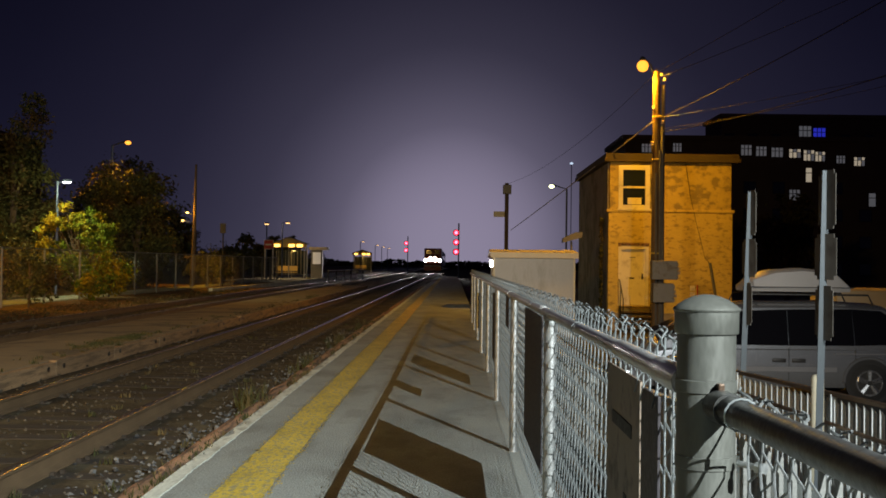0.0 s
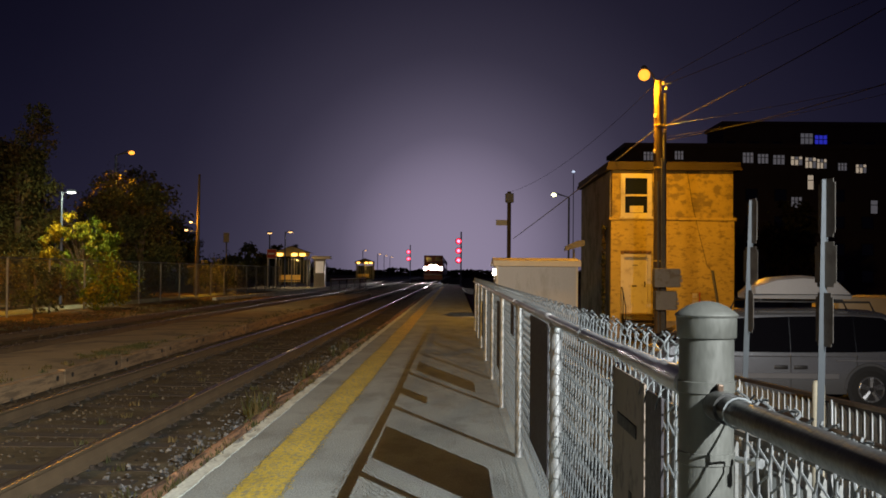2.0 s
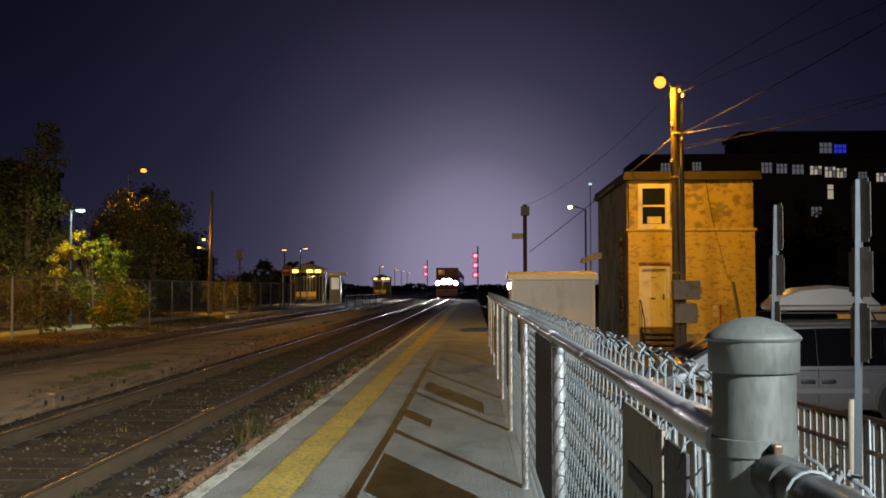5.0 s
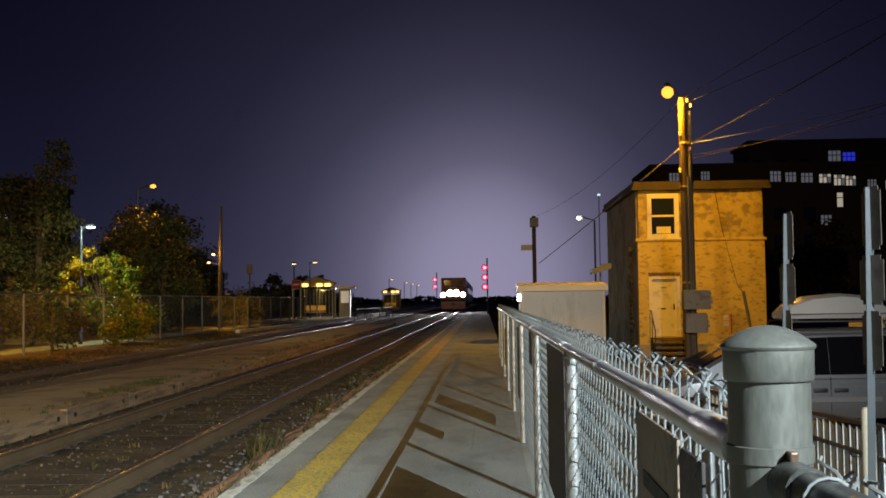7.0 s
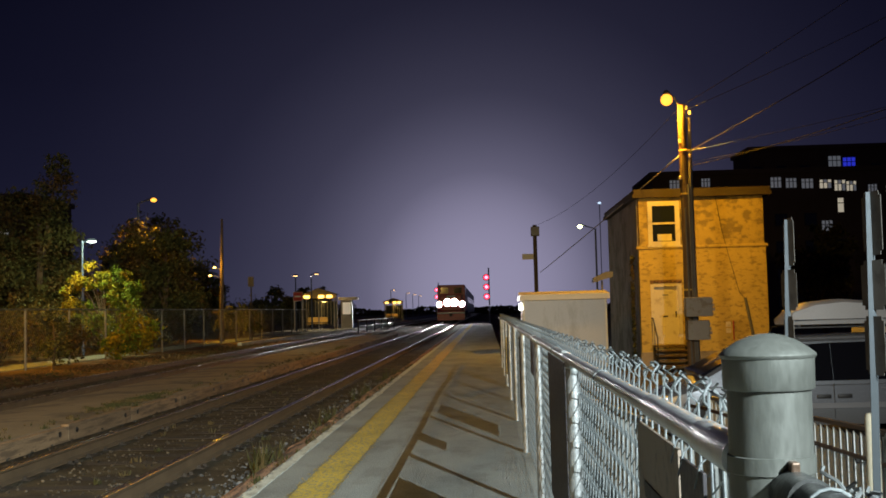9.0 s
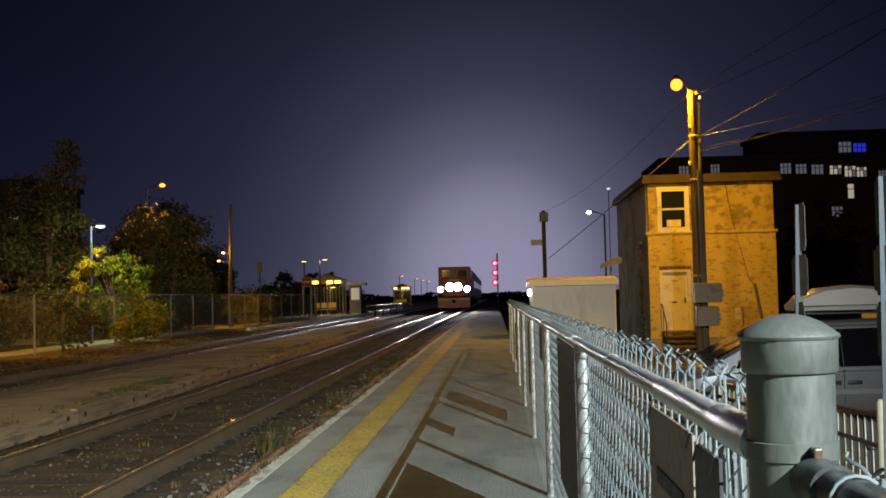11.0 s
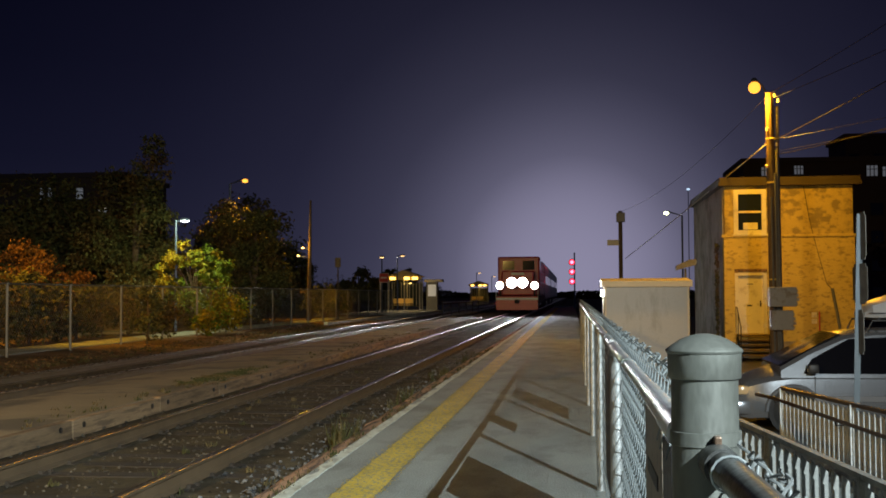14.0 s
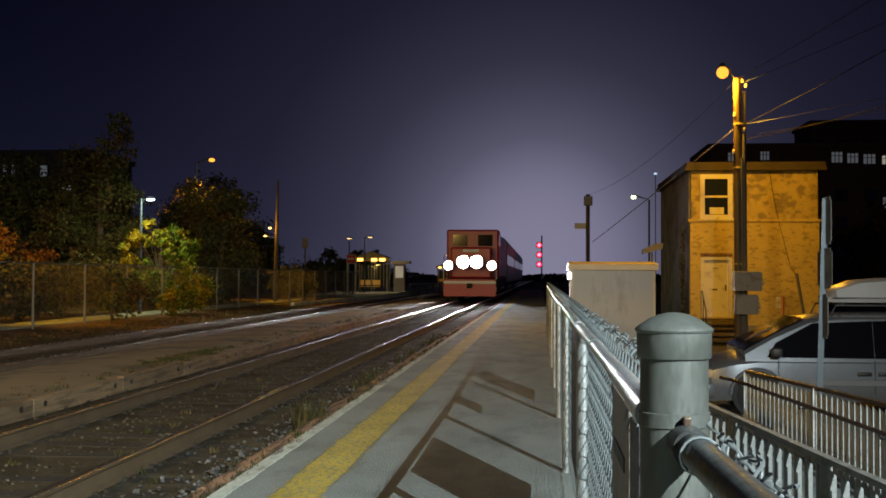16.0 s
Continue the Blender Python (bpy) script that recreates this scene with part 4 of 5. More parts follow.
van = thing("minivan", "silver minivan with tinted windows and a roof cargo box", "minivan", place=(3.05, 18.0, LOT))
van.scale = (1.03, 1.0, 1.0)
W = 1.95
def section(x, z0, z1, inset, crown=0.03):
    return [(inset + 0.05, z0), (inset, z0 + 0.12), (inset - 0.0, (z0 + z1) / 2), (inset + 0.02, z1 - 0.06), (inset + 0.10, z1), (W / 2, z1 + crown), (W - inset - 0.10, z1), (W - inset - 0.02, z1 - 0.06), (W - inset, (z0 + z1) / 2), (W - inset, z0 + 0.12), (W - inset - 0.05, z0)]


bm = bmesh.new()
skin(bm, [ring(bm, x, section(x, z0, z1, i, c)) for x, z0, z1, i, c in ((0.0, 0.30, 0.60, 0.30, 0.02), (0.07, 0.24, 0.70, 0.16, 0.04), (0.25, 0.22, 0.79, 0.06, 0.08), (0.6, 0.24, 0.88, 0.015, 0.13), (0.95, 0.24, 0.92, 0.0, 0.15),
    (1.5, 0.24, 0.92, 0.0, 0.03), (2.6, 0.24, 0.92, 0.0, 0.03), (3.8, 0.24, 0.93, 0.0, 0.03), (4.6, 0.26, 0.95, 0.02, 0.03), (4.92, 0.32, 0.93, 0.10, 0.02), (4.98, 0.40, 0.85, 0.2, 0.02))])
part("body", bm, VAN, van, "silver lower body", True)
bm = bmesh.new()
def cab(x, z, lo, hi):
    return [(lo, 0.88), (hi, z - 0.07), (hi + 0.10, z), (W / 2, z + 0.03), (W - hi - 0.10, z), (W - hi, z - 0.07), (W - lo, 0.88)]


skin(bm, [ring(bm, x, cab(x, z, 0.03, h)) for x, z, h in ((0.74, 1.06, 0.06), (1.20, 1.32, 0.12), (1.75, 1.57, 0.16), (2.2, 1.63, 0.17), (3.4, 1.65, 0.17), (4.3, 1.61, 0.17), (4.72, 1.36, 0.13), (4.93, 1.0, 0.07))])
part("roof", bm, VAN, van, "silver roof and pillars", True)


def side_glass(corners, name="side_window"):
    bm = bmesh.new()
    v = []
    for x, z in corners:
        y = 0.03 + (0.165 - 0.03) * (z - 0.88) / 0.68 - 0.014
        v.append(bm.verts.new((x, y, z)))
    w2 = [bm.verts.new((p.co.x, p.co.y + 0.03, p.co.z)) for p in v]
    bm.faces.new(v)
    for i in range(len(v)):
        bm.faces.new((v[i], w2[i], w2[(i + 1) % len(v)], v[(i + 1) % len(v)]))
    bmesh.ops.recalc_face_normals(bm, faces=bm.faces)
    part(name, bm, DARKGLASS, van, "dark tinted glass")


side_glass([(1.08, 0.95), (1.22, 1.18), (1.80, 1.50), (2.715, 1.54), (2.722, 0.94)])
side_glass([(2.73, 0.94), (2.722, 1.54), (3.775, 1.555), (3.793, 0.95)])
side_glass([(3.80, 0.95), (3.78, 1.555), (4.25, 1.53), (4.50, 1.36), (4.70, 0.98)])
bm = bmesh.new()
v = [bm.verts.new(c) for c in ((0.72, 0.14, 1.085), (0.72, W - 0.14, 1.085), (1.68, W - 0.28, 1.585), (1.68, 0.28, 1.585))]
v2 = [bm.verts.new((p.co.x + 0.03, p.co.y, p.co.z - 0.05)) for p in v]
bm.faces.new(v)
bm.faces.new(v2[::-1])
for i in range(4):
    bm.faces.new((v[i], v2[i], v2[(i + 1) % 4], v[(i + 1) % 4]))
bmesh.ops.recalc_face_normals(bm, faces=bm.faces)
part("windshield", bm, DARKGLASS, van, "dark windshield")
for x in (2.56, 2.88):
    bm = bmesh.new()
    box(bm, x - 0.11, x + 0.11, -0.018, 0.01, 0.66, 0.725, 0.012)
    part("door_handle", bm, IRON, van, "black door handle", True)
for x in (1.25, 2.72, 3.80):
    boxpart("door_seam", (x - 0.006, x + 0.006, -0.004, 0.02, 0.35, 0.90), IRON, van)
boxpart("side_moulding", (1.25, 3.5, -0.022, 0.01, 0.50, 0.59), VAN_TRIM, van, "grey rub strip", 0.008)
boxpart("slide_track", (3.46, 4.6, -0.006, 0.02, 0.80, 0.82), VAN_TRIM, van)
bm = bmesh.new()
box(bm, 1.12, 1.28, -0.20, -0.02, 0.96, 1.11, 0.03)
part("wing_mirror", bm, IRON, van, "", True)
bm = bmesh.new()
box(bm, 4.78, 4.97, 0.01, 0.20, 0.66, 0.94, 0.03)
part("tail_light", bm, TAIL, van, "red tail light", True)
bm = bmesh.new()
box(bm, 0.06, 0.28, 0.08, 0.45, 0.60, 0.74, 0.03)
part("headlight", bm, AMBER, van, "", True)
bm = bmesh.new()
box(bm, -0.06, 0.3, 0.05, W - 0.05, 0.28, 0.52, 0.05)
part("front_bumper", bm, VAN, van, "", True)
bm = bmesh.new()
box(bm, 4.75, 5.06, 0.03, W - 0.03, 0.32, 0.58, 0.05)
part("rear_bumper", bm, VAN_TRIM, van, "", True)
for x in (0.92, 4.02):
    wheel(van, x, -0.01, 0.33, 1)
    wheel(van, x, W + 0.01, 0.33, -1)
    bm = bmesh.new()
    tube(bm, [(x + 0.41 * math.cos(a), 0.012, 0.34 + 0.41 * math.sin(a)) for a in [math.pi * k / 12 for k in range(13)]], 0.035, 6)
    part("wheel_arch", bm, VAN, van, "", True)
    bm = bmesh.new()
    disc(bm, (x, 0.02, 0.34), 0.385, (0, -1, 0), 0.026, 28)
    part("wheel_well", bm, LOCO_DARK, van)
for y in (0.30, W - 0.30):
    tubepart("roof_rail", [(2.12, y, 1.62), (2.2, y, 1.79), (4.1, y, 1.79), (4.2, y, 1.58)], 0.018, IRON, van, "", 8)
for x in (2.3, 3.6):
    tubepart("roof_bar", [(x, 0.28, 1.813), (x, W - 0.28, 1.813)], 0.022, IRON, van, "", 8)
rb = thing("roof_box", "pale grey streamlined cargo box strapped on the van roof", "roof box", place=(3.22, 18.0, LOT + 0.07))
rb.scale = (1.03, 1.0, 1.02)
bm = bmesh.new()
skin(bm, [ring(bm, x, [(0.45 + i, z0), (0.40 + i, z0 + 0.08), (0.46 + i, z1 - 0.05), (0.60 + i, z1), (1.20 - i, z1), (1.32 - i, z1 - 0.05), (1.38 - i, z0 + 0.08), (1.33 - i, z0)])
          for x, z0, z1, i in ((1.98, 1.735, 1.82, 0.12), (2.10, 1.73, 1.97, 0.06), (2.45, 1.73, 2.09, 0.02), (2.9, 1.73, 2.13, 0.0), (3.45, 1.73, 2.08, 0.0), (3.70, 1.73, 1.86, 0.04))])
part("shell", bm, ROOFBOX, rb, "", True)
boxpart("seam", (2.02, 3.74, 0.392, 0.42, 1.80, 1.812), IRON, rb)

# white service truck further back
truck = thing("box_truck", "white service truck with a rounded body parked behind", "truck", place=(9.0, 25.0, LOT))
bm = bmesh.new()
box(bm, 0, 3.4, 0, 2.0, 0.45, 1.78, 0.12)
part("body", bm, TRUCKWHITE, truck, "", True)
for x in (0.2, 1.7, 3.1):
    bm = bmesh.new()
    box(bm, x, x + 0.12, 0.4, 0.52, 1.78, 1.86, 0.02)
    part("marker_light", bm, PRINT_RED, truck)
boxpart("hatch", (1.9, 2.4, -0.012, 0.01, 1.05, 1.25), VAN_TRIM, truck, "", 0.01)
boxpart("bumper", (-0.1, 3.5, -0.1, 0.3, 0.4, 0.55), LOCO_DARK, truck, "", 0.02)
for x in (0.7, 2.7):
    wheel(truck, x, 0.02, 0.36, 1)
    wheel(truck, x, 1.98, 0.36, -1)


# ---------------------------------------------------------------- parking signs seen from behind
def sign_stack(x, y, lean, plates, top, label):
    ob = thing("sign_post", label, "sign post", "parking sign posts")
    bm = bmesh.new()
    dx = lean
    prism(bm, [(x - 0.03, -0.022), (x + 0.03, -0.022), (x + 0.03, -0.012), (x + 0.012, -0.012), (x + 0.012, 0.02), (x - 0.012, 0.02), (x - 0.012, -0.012), (x - 0.03, -0.012)], LOT, top, "z")
    for v in bm.verts:
        v.co.x += dx * (v.co.z - LOT) / (top - LOT)
        v.co.y += y
    part("post", bm, SIGNPOST, ob, "bright steel post")
    for z0, z1, turn in plates:
        bm = bmesh.new()
        box(bm, -0.0025, 0.0025, -0.155, 0.155, z0, z1, 0.0)
        bmesh.ops.bevel(bm, geom=[e for e in bm.edges if abs(e.verts[0].co.z - e.verts[1].co.z) < 1e-5 and abs(e.verts[0].co.y - e.verts[1].co.y) < 1e-5], offset=0.035, segments=4, affect="EDGES")
        zc = (z0 + z1) / 2
        bmesh.ops.transform(bm, matrix=pose(x + dx * (zc - LOT) / (top - LOT) + 0.012, y - 0.03, 0, 0, 0, turn), verts=bm.verts)
        part("sign_plate", bm, SIGNBACK, ob, "bare metal back of a sign")
    return ob


sign_stack(3.37, 11.5, 0.105, [(1.72, 2.215, 4), (1.26, 1.68, 14), (0.74, 1.20, 3)], 2.20, "leaning steel post with three small signs seen from behind")
sign_stack(3.315, 8.7, 0.06, [(1.70, 2.20, 8), (1.27, 1.66, 16), (0.76, 1.22, 9)], 2.20, "steel post with three parking signs seen from behind")
boll = thing("bollard", "short pale yellow bollard beside the sign post", "bollard")
bm = bmesh.new()
spin(bm, 3.42, 9.0, [(0.055, LOT), (0.055, 0.40), (0.045, 0.43), (0.0, 0.44)], 16)
part("tube", bm, SHED_TRIM, boll, "", True)


# ---------------------------------------------------------------- white picket railings of the ramp
def picket_row(a, b, top, low, step, label, cap, paint=PICKET):
    ob = thing("picket_railing", label, "railing", "picket railings of the ramp")
    a, b = Vector((*a, 0)), Vector((*b, 0))
    d = (b - a).normalized()
    s = Vector((-d.y, d.x, 0))
    n = int((b - a).length / step)
    me = None
    for i in range(n):
        p = a + d * (i + 0.5) * step
        if me is None:
            bm = bmesh.new()
            prism(bm, [(-0.024, low), (0.024, low), (0.024, top - 0.085), (-0.024, top - 0.035)], -0.006, 0.006, "y")
            first = part("picket", bm, paint, ob)
            me = first.data
        else:
            first = new("picket", me)
            first.parent = ob
        first.matrix_basis = Matrix.Translation(p) @ Matrix.Rotation(radians(12), 4, "Z")
    for z in (top, low + 0.12):
        bm = bmesh.new()
        v = []
        for q in (a, b):
            v += [q + s * w + Vector((0, 0, z + h)) for w, h in ((-0.028, -0.018), (0.028, -0.018), (0.028, 0.018), (-0.028, 0.018))]
        v = [bm.verts.new(c) for c in v]
        for f in ((0, 1, 2, 3), (7, 6, 5, 4), (0, 4, 5, 1), (1, 5, 6, 2), (2, 6, 7, 3), (3, 7, 4, 0)):
            bm.faces.new([v[i] for i in f])
        part("rail", bm, cap if z == top else paint, ob, "worn top rail" if z == top else "")
    k = 0.0
    while k < (b - a).length:
        p = a + d * k
        boxpart("post", (p.x - 0.03, p.x + 0.03, p.y - 0.03, p.y + 0.03, LOT, top + 0.0), paint, ob)
        k += 2.0
    return ob


pr = picket_row((2.96, 13.2), (3.86, 8.0), 0.24, LOT + 0.08, 0.125, "white picket railing with a brown top rail along the ramp", RUST_RAIL)
bm = bmesh.new()
tube(bm, [(2.72, 13.6, 0.13), (2.86, 13.2, 0.12), (3.45, 9.6, 0.02), (3.75, 7.8, -0.04)], 0.021, 10)
part("handrail", bm, RUST_RAIL, pr, "round brown handrail on brackets", True)
for k in range(4):
    t = k / 3
    p = Vector((2.86, 13.2, 0.12)).lerp(Vector((3.75, 7.8, -0.04)), t)
    bm = bmesh.new()
    tube(bm, [p, p + Vector((0.02, 0, -0.06)), p + Vector((0.10, 0.0, -0.06))], 0.008, 6)
    part("bracket", bm, IRON, pr)
picket_row((1.12, 16.2), (2.46, 3.6), 0.295, LOT + 0.08, 0.20, "grey picket railing below the platform fence", PICKET_GREY, PICKET_GREY)
boxpart("ramp", (2.0, 3.3, 2.0, 13.5, LOT, -0.52), CONCRETE, None, "pale concrete ramp between the picket railings", kind="structure")
bpy.data.objects["ramp"]["category"] = "ramp"


# ---------------------------------------------------------------- far platform: shelters, lamps, sign, railing
def shelter(y, k=1.0):
    ob = thing("platform_shelter", "small platform shelter with an orange-lit gable roof", "shelter", "platform shelters", place=(-13.0, y, 0.12))
    for x in (-1.25, 0.0, 1.25):
        for yy in (-0.8, 0.8):
            boxpart("post", (x - 0.05, x + 0.05, yy - 0.05, yy + 0.05, 0, 2.45), BEAM, ob)
    for x0, x1 in ((-1.2, -0.05), (0.05, 1.2)):
        boxpart("glass_panel", (x0, x1, 0.78, 0.80, 0.25, 2.2), PANE, ob)
        for kx in range(4):
            xx = x0 + (x1 - x0) * (kx + 0.5) / 4
            boxpart("mullion", (xx - 0.02, xx + 0.02, 0.74, 0.775, 0.2, 2.3), BEAM, ob)
    boxpart("bench_back", (-1.1, 0.6, -0.02, 0.06, 0.55, 0.95), SHELTER_ROOF, ob, "orange-lit bench back")
    boxpart("bench_seat", (-1.1, 0.6, -0.45, -0.02, 0.40, 0.46), SHELTER_ROOF, ob)
    boxpart("fascia", (-1.45, 1.45, -1.05, -0.97, 2.45, 2.72), SHELTER_ROOF, ob)
    bm = bmesh.new()
    prism(bm, [(-1.5, 2.72), (1.5, 2.72), (0.0, 3.25)], -1.1, 1.1, "y")
    part("roof", bm, SHELTER_ROOF, ob, "gable roof")
    for x in (-0.9, 0.25, 0.9):
        boxpart("ceiling_lamp", (x - 0.22, x + 0.22, -1.13, -1.06, 2.47, 2.69), GLOW_SHELTER, ob, "glowing orange lamp")
    return ob


first_shelter = shelter(90.0)
copy_thing(first_shelter, Matrix.Translation((-13.2, 165.0, 0.12)))
kiosk = thing("lit_kiosk", "grey ticket kiosk beside the shelter", "kiosk")
boxpart("base", (-11.35, -10.45, 90.2, 91.0, 0.12, 2.38), BEAM, kiosk)
# faint emission stands for the train light reflected in the kiosk glass
boxpart("panel", (-11.2, -10.55, 90.16, 90.95, 1.25, 2.2), GLASS_SHEEN, kiosk, "glass panel with its white reflection as a glow")
boxpart("canopy", (-11.5, -10.0, 90.0, 91.2, 2.40, 2.62), WHITE_PAINT, kiosk, "white flat canopy", 0.02)


def platform_lamp(x, y, h, arm, lens, label, k=0.62):
    ob = thing("platform_lamp", label, "lamp post", "platform lamp posts")
    tubepart("pole", [(x, y, 0), (x, y, h)], [0.06, 0.045], LAMP_METAL, ob, "", 8)
    if arm:
        tubepart("arm", [(x, y, h - 0.06), (x + arm, y, h)], 0.03, LAMP_METAL, ob, "", 6)
    bm = bmesh.new()
    spin(bm, x + arm, y, [(0.19 * k, h - 0.02), (0.23 * k, h + 0.02), (0.20 * k, h + 0.06), (0.06 * k, h + 0.09)], 14)
    for v in bm.verts:
        v.co.x = x + arm + (v.co.x - x - arm) * 1.5
    part("head", bm, LAMP_METAL, ob, "", True)
    bm = bmesh.new()
    spin(bm, x + arm, y, [(0.10 * k, h - 0.075), (0.18 * k, h - 0.05), (0.19 * k, h - 0.021)], 14)
    for v in bm.verts:
        v.co.x = x + arm + (v.co.x - x - arm) * 1.5
    part("lens", bm, lens, ob, "glowing lens").visible_shadow = False
    return ob


platform_lamp(-14.98, 42, 4.36, 0.36, GLOW_LED, "blue-grey lamp post with a white LED head above the shrub", 0.6)
platform_lamp(-13.6, 82, 4.2, 0.0, GLOW_WARM, "slim platform lamp post with a warm globe")
platform_lamp(-12.9, 85, 4.4, 0.4, GLOW_WARM, "slim platform lamp post with a warm light")
for y in (157, 187, 204, 222):
    platform_lamp(-12.9, y, 4.4, 0.4, GLOW_WARM, "distant platform lamp post with a warm light")
sl = thing("street_lamp", "orange sodium street lamp behind the trees", "street lamp")
tubepart("pole", [(-18.4, 60, 0), (-18.4, 60, 7.6), (-17.6, 60, 7.85)], 0.07, LAMP_METAL, sl, "", 8)
bm = bmesh.new()
spin(bm, -17.55, 60, [(0.09, 7.66), (0.16, 7.71), (0.16, 7.80), (0.06, 7.86)], 14)
part("lens", bm, GLOW_SODIUM, sl, "glowing orange lens").visible_shadow = False
lp = thing("utility_pole", "bare wooden pole lit orange beside the fence", "utility pole")
tubepart("shaft", [(-13.62, 58.7, 0), (-13.52, 58.7, 6.5)], [0.14, 0.055], WOODPOLE, lp, "", 10)
for dx, z in ((-0.35, 3.92), (-0.60, 3.50)):
    tubepart("lamp_arm", [(-13.57, 58.7, z - 0.1), (-13.57 + dx, 58.6, z)], 0.02, LAMP_METAL, lp, "", 6)
    bm = bmesh.new()
    spin(bm, -13.57 + dx, 58.6, [(0.05, z - 0.04), (0.10, z), (0.05, z + 0.05)], 10)
    part("lamp_head", bm, GLOW_WARM, lp, "small warm floodlight")
dk = thing("sign_post", "slim dark post with a small plate behind the fence", "sign post")
tubepart("post", [(-12.71, 62, -0.1), (-12.71, 62, 3.4)], 0.04, IRON, dk, "", 8)
boxpart("plate", (-12.87, -12.55, 61.93, 61.955, 2.95, 3.5), IRON, dk, "dark blank plate", 0.004)
st = thing("station_sign", "red and white station sign on two posts", "station sign")
for x in (-13.46, -12.90):
    tubepart("post", [(x, 80.5, 0), (x, 80.5, 2.95)], 0.045, WHITE_PAINT, st, "", 8)
boxpart("panel", (-13.52, -12.84, 80.42, 80.46, 2.28, 2.96), WHITE_PAINT, st)
boxpart("red_band", (-13.50, -12.86, 80.40, 80.416, 2.32, 2.94), PRINT_RED, st, "red band")
boxpart("lettering_bar", (-13.42, -12.98, 80.385, 80.398, 2.58, 2.68), WHITE_PAINT, st)
rl = thing("guard_rail", "low steel guard rail at the end of the middle platform", "guard rail")
for k in range(6):
    t = k / 5
    tubepart("post", [(-8.1 + 0.75 * t, 73.7 + 19.5 * t, -0.15), (-8.1 + 0.75 * t, 73.7 + 19.5 * t, 0.85)], 0.05, IRON, rl, "", 8)
for z in (0.84, 0.45):
    tubepart("rail", [(-8.1, 73.7, z), (-7.35, 93.2, z)], 0.035, GALV, rl, "", 8)
boxpart("base_beam", (-8.3, -7.15, 73.2, 94, -0.17, -0.02), MIDPLAT, rl)


# ---------------------------------------------------------------- railway signals
def signal(x, y, z0, gap, n, label):
    ob = thing("railway_signal", label, "railway signal", "railway signals")
    tubepart("mast", [(x + 0.25, y + 0.1, LOT), (x + 0.25, y + 0.1, z0 + gap * n)], 0.07, LAMP_METAL, ob, "", 8)
    for k in range(n):
        z = z0 + gap * k
        bm = bmesh.new()
        disc(bm, (x, y, z), 0.33, (0, 1, 0), 0.02, 20)
        head = part("head", bm, LOCO_DARK, ob, "black signal head")
        # oversized glowing disc stands for the red halo round the signal light
        bm = bmesh.new()
        disc(bm, (x, y - 0.02, z), 0.27, (0, 1, 0), 0.018, 20)
        part("lens", bm, GLOW_RED_HALO, head, "red halo of the lens as a glowing disc")
        bm = bmesh.new()
        disc(bm, (x, y - 0.03, z), 0.15, (0, 1, 0), 0.009, 16)
        part("lens_core", bm, GLOW_RED_CORE, head, "bright red lens inside the halo disc")
    return ob


signal(0.45, 110, 2.60, 0.94, 3, "signal mast with three red lights above one another")
signal(-6.6, 160, 3.3, 1.0, 2, "distant signal mast with two red lights")


# ---------------------------------------------------------------- trees and shrubs
def tree(name, x, y, height, blobs, leaves, size, leaf, trunk_r, seed, label, base=0.0):
    ob = thing(name, label, "tree" if height > 2.5 else "shrub", place=(x, y, base))
    r = random.Random(seed)
    bm = bmesh.new()
    tube(bm, [(0, 0, -0.1), (0.05, 0.02, height * 0.3), (0.0, 0.08, height * 0.75)], [trunk_r, trunk_r * 0.75, trunk_r * 0.25], 8)
    for bx, by, bz, br in blobs:
        tube(bm, [(0.03, 0.02, min(bz, height * 0.5) * 0.6), (bx * 0.5, by * 0.5, bz * 0.75), (bx, by, bz)], [trunk_r * 0.45, trunk_r * 0.3, trunk_r * 0.1], 5)
    part("trunk", bm, BARK, ob, "", True)
    verts, faces = [], []
    total = sum(b[3] ** 2 for b in blobs)
    for bx, by, bz, br in blobs:
        clumps = []
        for _ in range(16):
            d = Vector((r.gauss(0, 1), r.gauss(0, 1), r.gauss(0, 1))).normalized()
            clumps.append((Vector((bx, by, bz)) + Vector((d.x, d.y, d.z * 0.9)) * br * r.uniform(0.45, 1.12), br * r.uniform(0.14, 0.30), d))
        for _ in range(int(leaves * br * br / total)):
            mid_c, spread, d = r.choice(clumps)
            c = mid_c + Vector((r.gauss(0, 1), r.gauss(0, 1), r.gauss(0, 0.7))) * spread
            if c.z < 0.02:
                continue
            n = (d + Vector((r.gauss(0, 0.7), r.gauss(0, 0.7), r.gauss(0.3, 0.7)))).normalized()
            u = n.orthogonal().normalized()
            u.rotate(Matrix.Rotation(r.random() * 6.28, 3, n))
            s = size * r.uniform(0.6, 1.3)
            v = n.cross(u)
            k = len(verts)
            verts += [c + u * s, c + v * s * 0.45 + n * s * 0.12, c - u * s * 0.8, c - v * s * 0.45 + n * s * 0.12]
            faces.append((k, k + 1, k + 2, k + 3))
    me = bpy.data.meshes.new("crown")
    me.from_pydata([tuple(v) for v in verts], [], faces)
    me.materials.append(leaf)
    crown = new("crown", me)
    crown.parent = ob
    return ob


